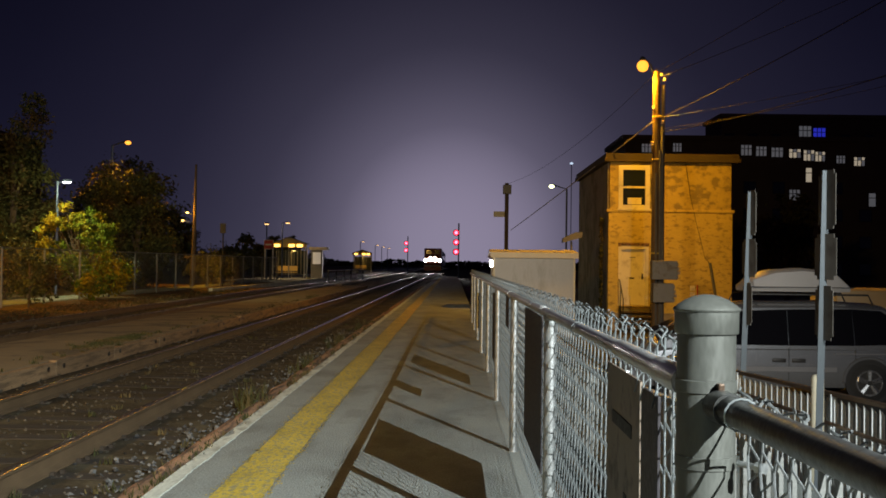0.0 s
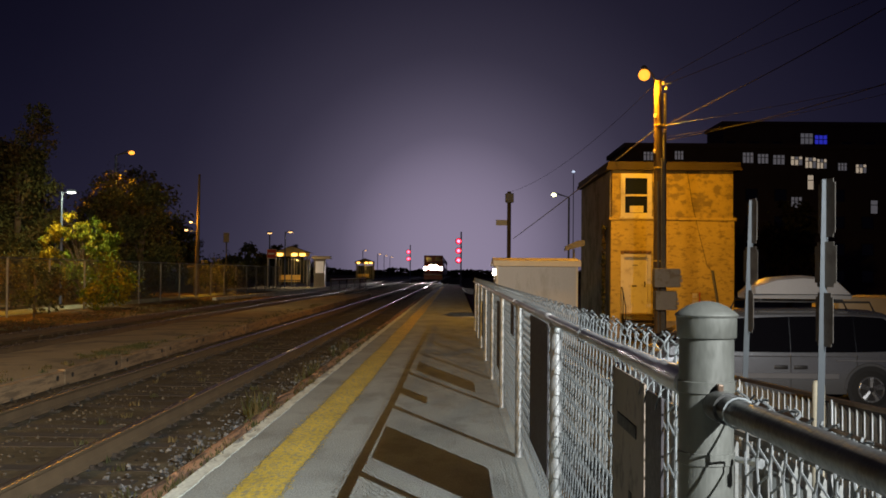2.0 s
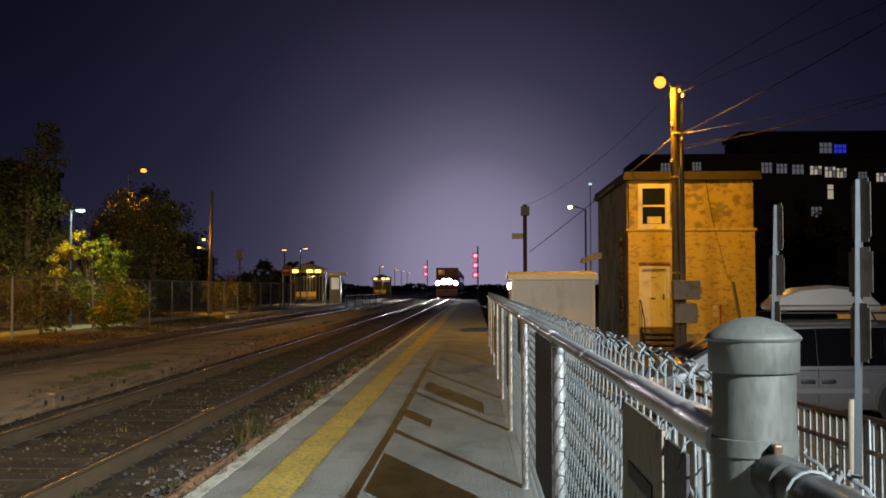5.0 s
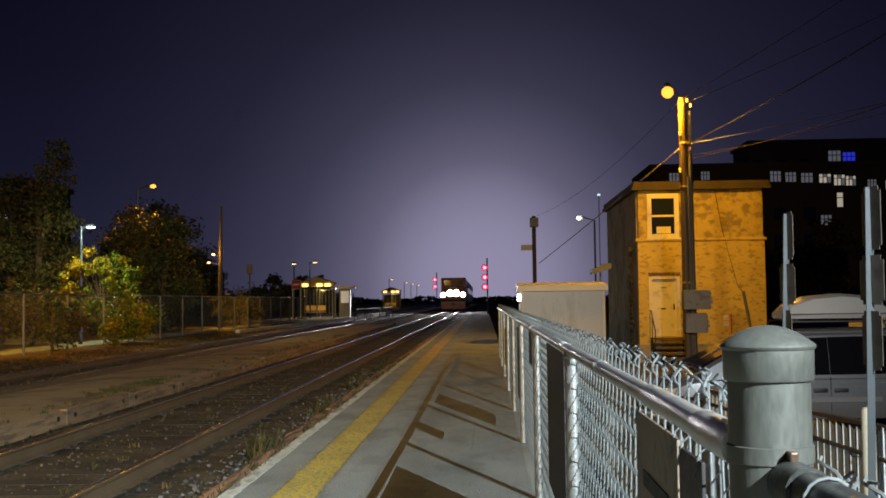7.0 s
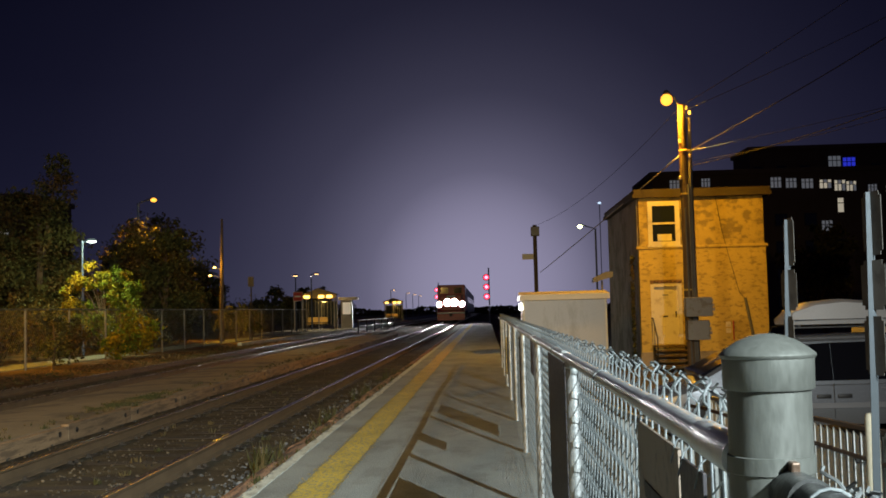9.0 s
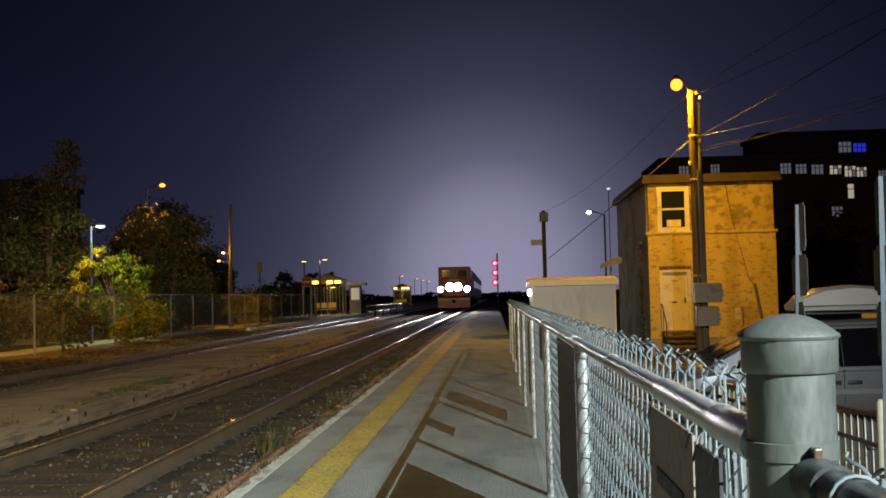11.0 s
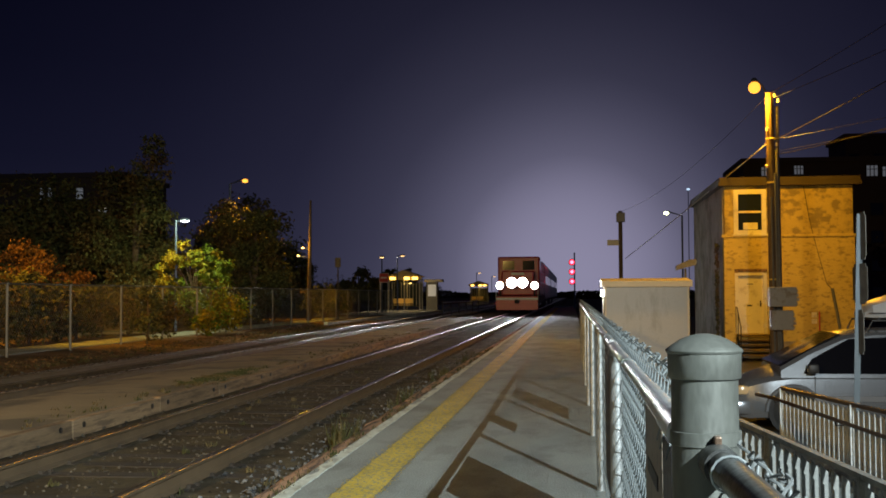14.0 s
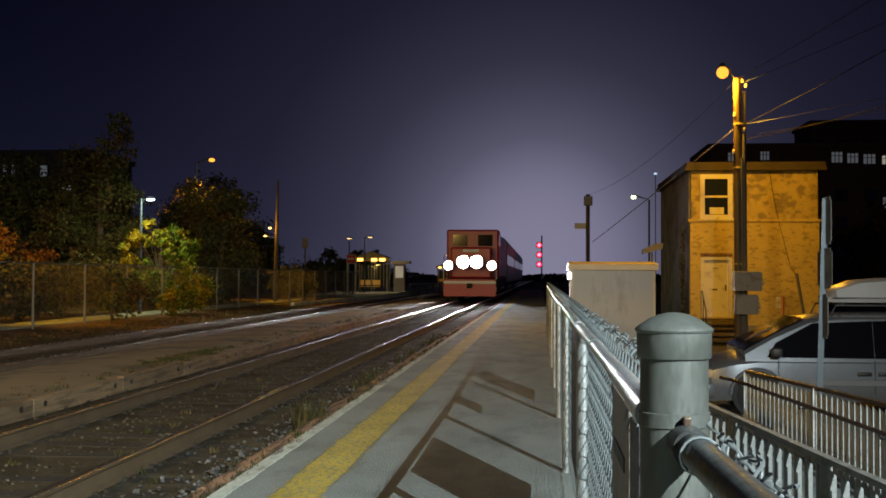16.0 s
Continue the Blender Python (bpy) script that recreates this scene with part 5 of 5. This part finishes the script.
r_crown = random.Random(31)
sprays = []
while len(sprays) < 30:
    u, v = r_crown.uniform(-1.45, 1.5), r_crown.uniform(0.9, 3.45)
    if (u / 1.5) ** 2 + ((v - 2.15) / 1.3) ** 2 < 1:
        sprays.append((u, r_crown.uniform(-0.5, 0.5), v, r_crown.uniform(0.18, 0.36)))
tree("tree", -14.1, 41.7, 3.5, sprays, 8200, 0.088, LEAF, 0.07, 3, "small yellow-green tree lit by a lamp post")
tree("shrub", -12.2, 37.4, 1.9, [(0.1, 0, 0.7, 0.6), (0.4, 1.2, 0.9, 0.65), (0.2, 2.2, 0.8, 0.6), (-0.2, 1.6, 1.5, 0.6), (0.3, -1.2, 0.5, 0.45), (-0.3, 1.8, 0.8, 0.7)], 3600, 0.085, LEAF, 0.05, 4, "untidy shrub growing through the fence")
tree("shrub", -12.1, 31.6, 1.6, [(0.0, 0, 0.5, 0.5), (0.1, 0.8, 1.0, 0.45), (0.0, 1.8, 0.6, 0.5), (-0.2, 0.6, 1.4, 0.35)], 1700, 0.07, LEAF_DARK, 0.04, 5, "thin dry shrub at the fence")
tree("tree", -17.9, 36.0, 3.6, [(0, 0, 2.1, 0.9), (-1.3, 0.5, 1.9, 0.9), (0.9, 0.8, 1.7, 0.7), (-0.4, 0, 2.8, 0.6), (0.5, 0, 2.6, 0.4)], 4200, 0.080, LEAF_ORANGE, 0.12, 6, "orange autumn tree behind the fence")
tree("tree", -18.3, 46.0, 8.6, [(0, 0, 3.2, 1.5), (0.3, 0, 5.0, 1.3), (0.7, 0, 6.6, 0.9), (0.9, 0, 7.8, 0.5), (-1.5, 0, 3.6, 1.3), (1.2, 0.4, 2.8, 1.2)], 9000, 0.11, LEAF_DARK, 0.2, 7, "tall dark tree behind the fence")
tree("tree", -15.6, 55.0, 5.8, [(0, 0, 3.0, 1.3), (0.5, 0, 4.4, 1.1), (-0.8, 0, 4.2, 1.0), (0.9, 0.2, 2.3, 1.1), (-1.0, 0.2, 2.2, 1.2), (0.2, 0, 5.2, 0.7)], 8000, 0.11, LEAF_DARK, 0.18, 8, "dark round-topped tree beside the street lamp")
tree("tree", -22.0, 52.0, 8.0, [(0, 0, 3.4, 2.0), (0.3, 0, 5.4, 1.7), (2.2, 0, 3.6, 1.6), (-2.2, 0, 4.2, 1.9), (-2.6, 0, 6.0, 1.3), (0.5, 0, 6.9, 1.1)], 10000, 0.13, LEAF_DARK, 0.2, 12, "broad dark tree behind the fence")
tree("tree", -29.0, 60.0, 9.0, [(0, 0, 3.4, 2.4), (0.3, 0, 6.0, 2.1), (2.6, 0, 4.0, 2.0), (-2.2, 0, 4.6, 2.2)], 9000, 0.16, LEAF_DARK, 0.22, 13, "large dark tree before the apartment block")
tree("tree", -25.0, 48.0, 7.0, [(0, 0, 3.0, 2.0), (0.3, 0, 5.0, 1.6), (2.4, 0, 3.0, 1.6), (-2.0, 0, 3.6, 1.8)], 8000, 0.14, LEAF_DARK, 0.2, 9, "dark leafy tree at the edge of the lot")
tree("tree", -20.4, 32.0, 5.0, [(0, 0, 2.6, 1.4), (0.5, 0, 3.9, 1.1), (1.4, 0.5, 2.2, 1.1)], 6000, 0.09, LEAF_ORANGE, 0.14, 10, "dry orange tree behind the fence")
for k, (x, y, h) in enumerate(((-17.9, 58.4, 7.3), (-18.2, 66.0, 8.2), (-21.5, 70.0, 8.8), (-19.4, 78.0, 5.2), (-17.3, 92.0, 3.9), (-17.5, 108.0, 4.4), (-19.0, 130.0, 5.0))):
    tree("tree", x, y, h, [(0, 0, h * 0.42, h * 0.21), (0.9, 0, h * 0.58, h * 0.18), (-1.0, 0.3, h * 0.55, h * 0.18), (0.2, 0, h * 0.76, h * 0.15), (1.2, 0.2, h * 0.28, h * 0.19), (-1.3, -0.2, h * 0.26, h * 0.19)], 6500, 0.15, LEAF_DARK, 0.2, 60 + k, "tall dark tree beyond the fence and the footpath")
for k, (x, y, h) in enumerate(((-15.4, 27.0, 2.0), (-15.2, 30.4, 2.2), (-15.5, 34.2, 2.0), (-15.3, 38.0, 2.2), (-16.4, 44.5, 2.4), (-15.6, 49.5, 2.2), (-15.2, 53.5, 2.0))):
    tree("shrub", x, y, h, [(0, 0, h * 0.5, h * 0.42), (0.2, 1.3, h * 0.42, h * 0.40), (0.1, -1.3, h * 0.42, h * 0.40), (-0.4, 0.5, h * 0.75, h * 0.3)], 3600, 0.09, LEAF_DARK, 0.05, 80 + k, "dark undergrowth along the footpath")
for k, (x, y, h) in enumerate(((-13.3, 60.6, 2.3), (-15.5, 72.0, 2.6), (-17.5, 86.0, 3.2), (-19.0, 66.0, 3.4), (-16.5, 100.0, 3.0), (-17.5, 120.0, 3.4), (-18.0, 145.0, 3.8))):
    tree("shrub", x, y, h, [(0, 0, h * 0.55, h * 0.32), (0.6, 0, h * 0.4, h * 0.3), (-0.6, 0.3, h * 0.45, h * 0.3)], 1500, 0.11, LEAF_DARK, 0.06, 20 + k, "bushy shrub behind the far platform")
for k, (x, y, h) in enumerate(((12.5, 60.0, 8.0), (15.0, 74.0, 9.0), (20.0, 66.0, 7.5))):
    tree("tree", x, y, h, [(0, 0, h * 0.45, h * 0.2), (0.8, 0, h * 0.6, h * 0.19), (-0.9, 0.3, h * 0.55, h * 0.18), (0.2, 0, h * 0.75, h * 0.15)], 4500, 0.17, LEAF_DARK, 0.2, 40 + k, "dark tree behind the stucco building", LOT)

r_far = random.Random(77)
verts, faces = [], []
for k in range(5200):
    x = r_far.uniform(-95, 95)
    top = 2.4 + 1.5 * noise.noise((x * 0.06, 3.0, 0.0)) + 0.9 * noise.noise((x * 0.23, 7.0, 0.0))
    c = Vector((x, 500 + r_far.uniform(-3, 3), LOT + (top - LOT) * r_far.random() ** 0.8))
    a, b = r_far.uniform(0.3, 0.8), r_far.uniform(0.2, 0.5)
    q = len(verts)
    verts += [c + Vector((-a, r_far.uniform(-0.3, 0.3), -b)), c + Vector((a, r_far.uniform(-0.3, 0.3), -b * 0.5)), c + Vector((a * 0.4, r_far.uniform(-0.3, 0.3), b)), c + Vector((-a * 0.6, r_far.uniform(-0.3, 0.3), b * 0.7))]
    faces.append((q, q + 1, q + 2, q + 3))
me = bpy.data.meshes.new("far_woods")
me.from_pydata([tuple(v) for v in verts], [], faces)
me.materials.append(LEAF_DARK)
tagged(new("far_woods", me), "low dark woods far down the line", "woods", kind="stuff")

# ---------------------------------------------------------------- the train
loco = thing("locomotive", "red locomotive with blazing headlights on the near track", "locomotive")
boxpart("underframe", (-1.5, 1.5, 0.0, 18.0, 0.75, 1.25), LOCO_DARK, loco, "", 0.03)
boxpart("nose", (-1.15, 1.15, 1.0, 2.6, 1.25, 3.0), LOCO_RED, loco, "red short nose", 0.10)
boxpart("cab", (-1.5, 1.5, 2.6, 5.2, 1.25, 4.05), LOCO_RED, loco, "red cab", 0.10)
boxpart("cowl_body", (-1.47, 1.47, 5.2, 17.8, 1.25, 3.9), LOCO_RED, loco, "full-width red cowl body", 0.12)
for x in (-0.72, 0.72):
    boxpart("cab_window", (x - 0.42, x + 0.42, 2.585, 2.598, 3.1, 3.75), DARKGLASS, loco)
for x in (1.503, -1.511):
    boxpart("side_window", (x, x + 0.008, 3.0, 4.4, 3.1, 3.75), DARKGLASS, loco)
boxpart("pilot_plate", (-1.45, 1.45, -0.12, -0.02, 0.25, 1.2), LOCO_RED, loco, "red pilot plate", 0.02)
boxpart("pilot_stripe", (-1.45, 1.45, -0.14, -0.125, 0.95, 1.1), LOCO_WHITE, loco)
boxpart("number_board", (-0.45, 0.45, 0.985, 0.997, 2.72, 2.88), LOCO_WHITE, loco)
for x in (-1.46, 1.46):
    for k in range(4):
        boxpart("step", (min(x, x * 0.82), max(x, x * 0.82), 0.05, 0.55, 0.35 + 0.24 * k, 0.38 + 0.24 * k), LOCO_WHITE, loco, "white-edged step")
    bm = bmesh.new()
    tube(bm, [(x, 0.05, 0.5), (x, 0.05, 2.2), (x, 0.9, 2.25)], 0.02, 6)
    part("handrail", bm, LOCO_WHITE, loco, "white handrail")
    boxpart("walkway_edge", (x - 0.02, x + 0.02, 0.0, 18.0, 1.18, 1.26), LOCO_WHITE, loco, "white walkway edge")
    for z in (2.15, 2.95):
        boxpart("stripe", (x * 1.008 - 0.004, x * 1.008 + 0.004, 5.3, 17.6, z, z + 0.14), LOCO_WHITE, loco, "white side stripe")
# lamp discs larger than life, standing in for the glare around them
for x, y, z, r, deep, m, name in ((-0.37, 0.95, 2.15, 0.34, 1.35, GLOW_HEAD, "headlight"), (0.37, 0.95, 2.15, 0.34, 1.35, GLOW_HEAD, "headlight"),
                            (-1.20, 0.75, 1.95, 0.24, 0.95, GLOW_DITCH, "ditch_light"), (1.20, 0.75, 1.95, 0.24, 0.95, GLOW_DITCH, "ditch_light")):
    bm = bmesh.new()
    disc(bm, (x, y, z), r, (0, -1, 0), 0.02, 24)
    part(name, bm, m, loco, "blazing white " + name.replace("_", " "))
    # long tube added to keep the light off near ground and body
    bm = bmesh.new()
    tube(bm, [(x, y + 0.04, z), (x, y - deep, z)], r + 0.03, 24, False)
    tube(bm, [(x, y - deep, z), (x, y + 0.04, z)], r + 0.006, 24, False)
    tube(bm, [(x, y + 0.05, z), (x, y + 0.03, z)], r + 0.03, 24)
    part(name + "_housing", bm, LOCO_DARK, loco, "long black tube added to narrow the beam")
    if name == "ditch_light":
        boxpart("ditch_light_bracket", (x - 0.05, x + 0.05, 0.4, 0.52, 1.25, 1.66), LOCO_DARK, loco)
for y in (2.2, 4.2, 6.2, 11.8, 13.8, 15.8):
    for x in (-0.75, 0.75):
        bm = bmesh.new()
        tube(bm, [(x - 0.06, y, 0.5), (x + 0.06, y, 0.5)], 0.5, 24)
        part("wheel", bm, LOCO_DARK, loco, "", True)
for y0 in (1.4, 11.0):
    for x in (-1.02, 1.02):
        boxpart("bogie_frame", (x - 0.08, x + 0.08, y0, y0 + 5.6, 0.42, 0.72), LOCO_DARK, loco, "black bogie side frame", 0.04)
boxpart("fuel_tank", (-1.15, 1.15, 7.3, 10.6, 0.28, 0.75), LOCO_DARK, loco, "black fuel tank", 0.12)
bm = bmesh.new()
box(bm, -0.14, 0.14, -0.62, -0.1, 0.72, 0.98, 0.05)
part("coupler", bm, LOCO_DARK, loco, "black knuckle coupler", True)
for y in (7.0, 9.4, 11.8, 14.2):
    bm = bmesh.new()
    spin(bm, 0, y, [(0.52, 3.88), (0.52, 3.98), (0.44, 4.02), (0.0, 4.03)], 20)
    part("roof_fan", bm, LOCO_DARK, loco, "round roof fan")
for x in (-1.478, 1.470):
    for k in range(6):
        boxpart("hood_door", (x, x + 0.008, 5.6 + 1.9 * k, 7.2 + 1.9 * k, 1.35, 2.1), LOCO_RED, loco)
coaches = []
for k in range(3):
    c = thing("coach", "silver passenger coach behind the locomotive", "coach", "coaches of the train")
    boxpart("body", (-1.5, 1.5, 0.3, 25.0, 0.9, 3.9), COACH, c, "", 0.15)
    boxpart("roof", (-1.3, 1.3, 0.4, 24.9, 3.9, 4.15), LOCO_DARK, c, "", 0.08)
    for x in (-1.512, 1.502):
        for i in range(9):
            boxpart("window", (x, x + 0.01, 1.6 + 2.5 * i, 3.3 + 2.5 * i, 2.2, 2.95), DARKGLASS, c)
    for y in (2.5, 5.0, 20.0, 22.5):
        for x in (-0.75, 0.75):
            bm = bmesh.new()
            tube(bm, [(x - 0.06, y, 0.45), (x + 0.06, y, 0.45)], 0.45, 20)
            part("wheel", bm, LOCO_DARK, c, "", True)
    coaches.append(c)

# ---------------------------------------------------------------- sleepers, stones, weeds
tie_mesh = None
for x, y0, n in ((TRACK_X, 3.5, 95), (FAR_TRACK_X, 11.0, 75)):
    bed = bpy.data.objects["ballast_near" if x == TRACK_X else "ballast_far"]
    for i in range(n):
        if tie_mesh is None:
            bm = bmesh.new()
            box(bm, -1.28, 1.28, -0.115, 0.115, -0.10, 0.0, 0.01)
            ob = part("sleeper", bm, TIE, bed)
            tie_mesh = ob.data
        else:
            ob = new("sleeper", tie_mesh)
            ob.parent = bed
        ob.matrix_basis = pose(x + random.uniform(-0.03, 0.03), y0 + 0.56 * i, -0.131 + random.uniform(-0.006, 0.006), 0, 0, random.uniform(-1, 1))

plate_mesh = None
bed = bpy.data.objects["ballast_near"]
for i in range(70):
    for side in (-0.75, 0.75):
        if plate_mesh is None:
            bm = bmesh.new()
            box(bm, -0.14, 0.14, -0.09, 0.09, 0.0, 0.010)
            for u, v in ((-0.085, 0.05), (0.085, -0.05), (0.118, 0.05)):
                box(bm, u - 0.016, u + 0.016, v - 0.016, v + 0.016, 0.010, 0.034)
            ob = part("tie_plate", bm, PLATE, bed)
            plate_mesh = ob.data
        else:
            ob = new("tie_plate", plate_mesh)
            ob.parent = bed
        ob.matrix_basis = pose(TRACK_X + side, 3.5 + 0.56 * i + random.uniform(-0.02, 0.02), -0.131 + random.uniform(-0.003, 0.003), 0, 0, random.choice((0, 180)) + random.uniform(-2, 2))

STONE_PALE = mat("pale_loose_stone", (0.092, 0.094, 0.094), 0.9, 0, 0.3, 5, 60, 0.4, island=0.9)


def stones(name, n, pick, seed, label, material=STONE):
    r = random.Random(seed)
    verts, faces = [], []
    base = [Vector(c) for c in ((1, 0, 0), (-1, 0, 0), (0, 1, 0), (0, -1, 0), (0, 0, 1), (0, 0, -1))]
    tri = ((0, 2, 4), (2, 1, 4), (1, 3, 4), (3, 0, 4), (2, 0, 5), (1, 2, 5), (3, 1, 5), (0, 3, 5))
    for _ in range(n):
        x, y, z, s = pick(r)
        m = Euler((r.random() * 6, r.random() * 6, r.random() * 6)).to_matrix()
        k = len(verts)
        for b in base:
            q = m @ (b * s * r.uniform(0.6, 1.15))
            verts.append((x + q.x, y + q.y, z + q.z * 0.75))
        faces += [(k + a, k + b, k + c) for a, b, c in tri]
    me = bpy.data.meshes.new(name)
    me.from_pydata(verts, [], faces)
    me.materials.append(material)
    return tagged(new(name, me), label, "gravel", kind="stuff")


stones("track_gravel", 6500, lambda r: (TRACK_X + r.uniform(-1.7, 1.62), 4 + 34 * r.random() ** 1.5, -0.130 + r.uniform(-0.012, 0.010), 0.007 + 0.022 * r.random() ** 1.6), 1, "loose dirty ballast stones between the rails")
stones("edge_gravel", 1500, lambda r: (-1.77 - abs(r.gauss(0, 0.26)), 4 + 20 * r.random() ** 1.7, -0.125 + r.uniform(-0.01, 0.02), 0.008 + 0.026 * r.random() ** 2), 2, "pale loose stones along the platform edge", STONE_PALE)
stones("far_gravel", 3500, lambda r: (r.uniform(-12.2, -7.0), 12 + 45 * r.random() ** 1.3, -0.13 + r.uniform(-0.01, 0.02), r.uniform(0.02, 0.05)), 3, "loose stones and litter beside the far track")


def weeds(name, n, pick, seed, label, h=0.16):
    r = random.Random(seed)
    verts, faces = [], []
    for _ in range(n):
        x, y, z = pick(r)
        for _ in range(r.randint(4, 9)):
            a, t = r.random() * 6.28, r.uniform(0.4, 1.0) * h
            dx, dy, w = math.cos(a) * t * r.uniform(0.1, 0.6), math.sin(a) * t * r.uniform(0.1, 0.6), 0.006
            px, py = x + r.gauss(0, 0.025), y + r.gauss(0, 0.025)
            k = len(verts)
            verts += [(px - w, py, z), (px + w, py, z), (px + dx * 0.5 + w * 0.7, py + dy * 0.5, z + t * 0.6), (px + dx * 0.5 - w * 0.7, py + dy * 0.5, z + t * 0.6), (px + dx, py + dy, z + t)]
            faces += [(k, k + 1, k + 2, k + 3), (k + 3, k + 2, k + 4)]
    me = bpy.data.meshes.new(name)
    me.from_pydata(verts, [], faces)
    me.materials.append(WEED)
    return tagged(new(name, me), label, "weeds", kind="stuff")


weeds("edge_weeds", 110, lambda r: (-1.57 - abs(r.gauss(0, 0.07)), 5 + 24 * r.random() ** 1.3, -0.03), 5, "dry weeds growing along the platform edge", 0.075)
weeds("edge_brush", 34, lambda r: (-1.78 - abs(r.gauss(0, 0.09)), r.choice((10.6, 14.8, 19.5, 24.0)) + r.gauss(0, 0.55), -0.12), 15, "tall dry brush beside the edge log", 0.27)
weeds("track_weeds", 60, lambda r: (TRACK_X + r.uniform(-0.6, 1.5), 6 + 24 * r.random(), -0.125), 6, "sparse dry grass between the rails", 0.07)
weeds("platform_weeds", 160, lambda r: (-5.05 - abs(r.gauss(0, 0.25)), 9 + 35 * r.random(), 0.04), 7, "dry grass on the middle platform edge", 0.06)
weeds("bank_weeds", 800, lambda r: (r.uniform(-12.4, -10.2), 18 + 40 * r.random(), -0.08), 8, "leaf litter and dry grass below the fence", 0.08)


def litter(name, n, pick, seed, label, material):
    r = random.Random(seed)
    verts, faces = [], []
    for _ in range(n):
        c = Vector(pick(r))
        a = r.random() * 6.28
        size = r.uniform(0.025, 0.06)
        u = Vector((math.cos(a), math.sin(a), r.uniform(-0.4, 0.4))) * size
        v = Vector((-math.sin(a), math.cos(a), r.uniform(-0.4, 0.4))) * size * 0.6
        k = len(verts)
        verts += [c - u, c + v + Vector((0, 0, 0.01)), c + u, c - v + Vector((0, 0, 0.01))]
        faces.append((k, k + 1, k + 2, k + 3))
    me = bpy.data.meshes.new(name)
    me.from_pydata([tuple(v) for v in verts], [], faces)
    me.materials.append(material)
    return tagged(new(name, me), label, "leaves", kind="stuff")


LITTER = mat("fallen_dry_leaves", (0.20, 0.105, 0.035), 0.9, 0, 0.4, 2, 12, 0, (0.10, 0.06, 0.025), 0.5, 1.0, island=0.6)
litter("fallen_leaves", 4200, lambda r: (-12.45 + 2.0 * r.random() ** 1.6, 18 + 44 * r.random() ** 1.2, -0.035 - 0.02 * r.random()), 9, "dry orange leaves on the bank below the fence", LITTER)
weeds("moss_patch", 260, lambda r: (-5.30 + r.gauss(0, 0.13), 17.4 + r.gauss(0, 0.9), 0.045), 10, "flat green weeds on the worn middle platform", 0.045)


def motions():
    """The train runs towards the platform on the near track."""
    rows = [(0.0, 192.0), (4.0, 159.6), (8.0, 127.4), (12.0, 95.0), (16.0, 62.4)]
    walk(loco, [(t, pose(TRACK_X, y - 1.0, RAIL_Z)) for t, y in rows])
    for k, c in enumerate(coaches):
        walk(c, [(t, pose(TRACK_X, y + 17.4 + 25.3 * k, RAIL_Z)) for t, y in rows])


motions()
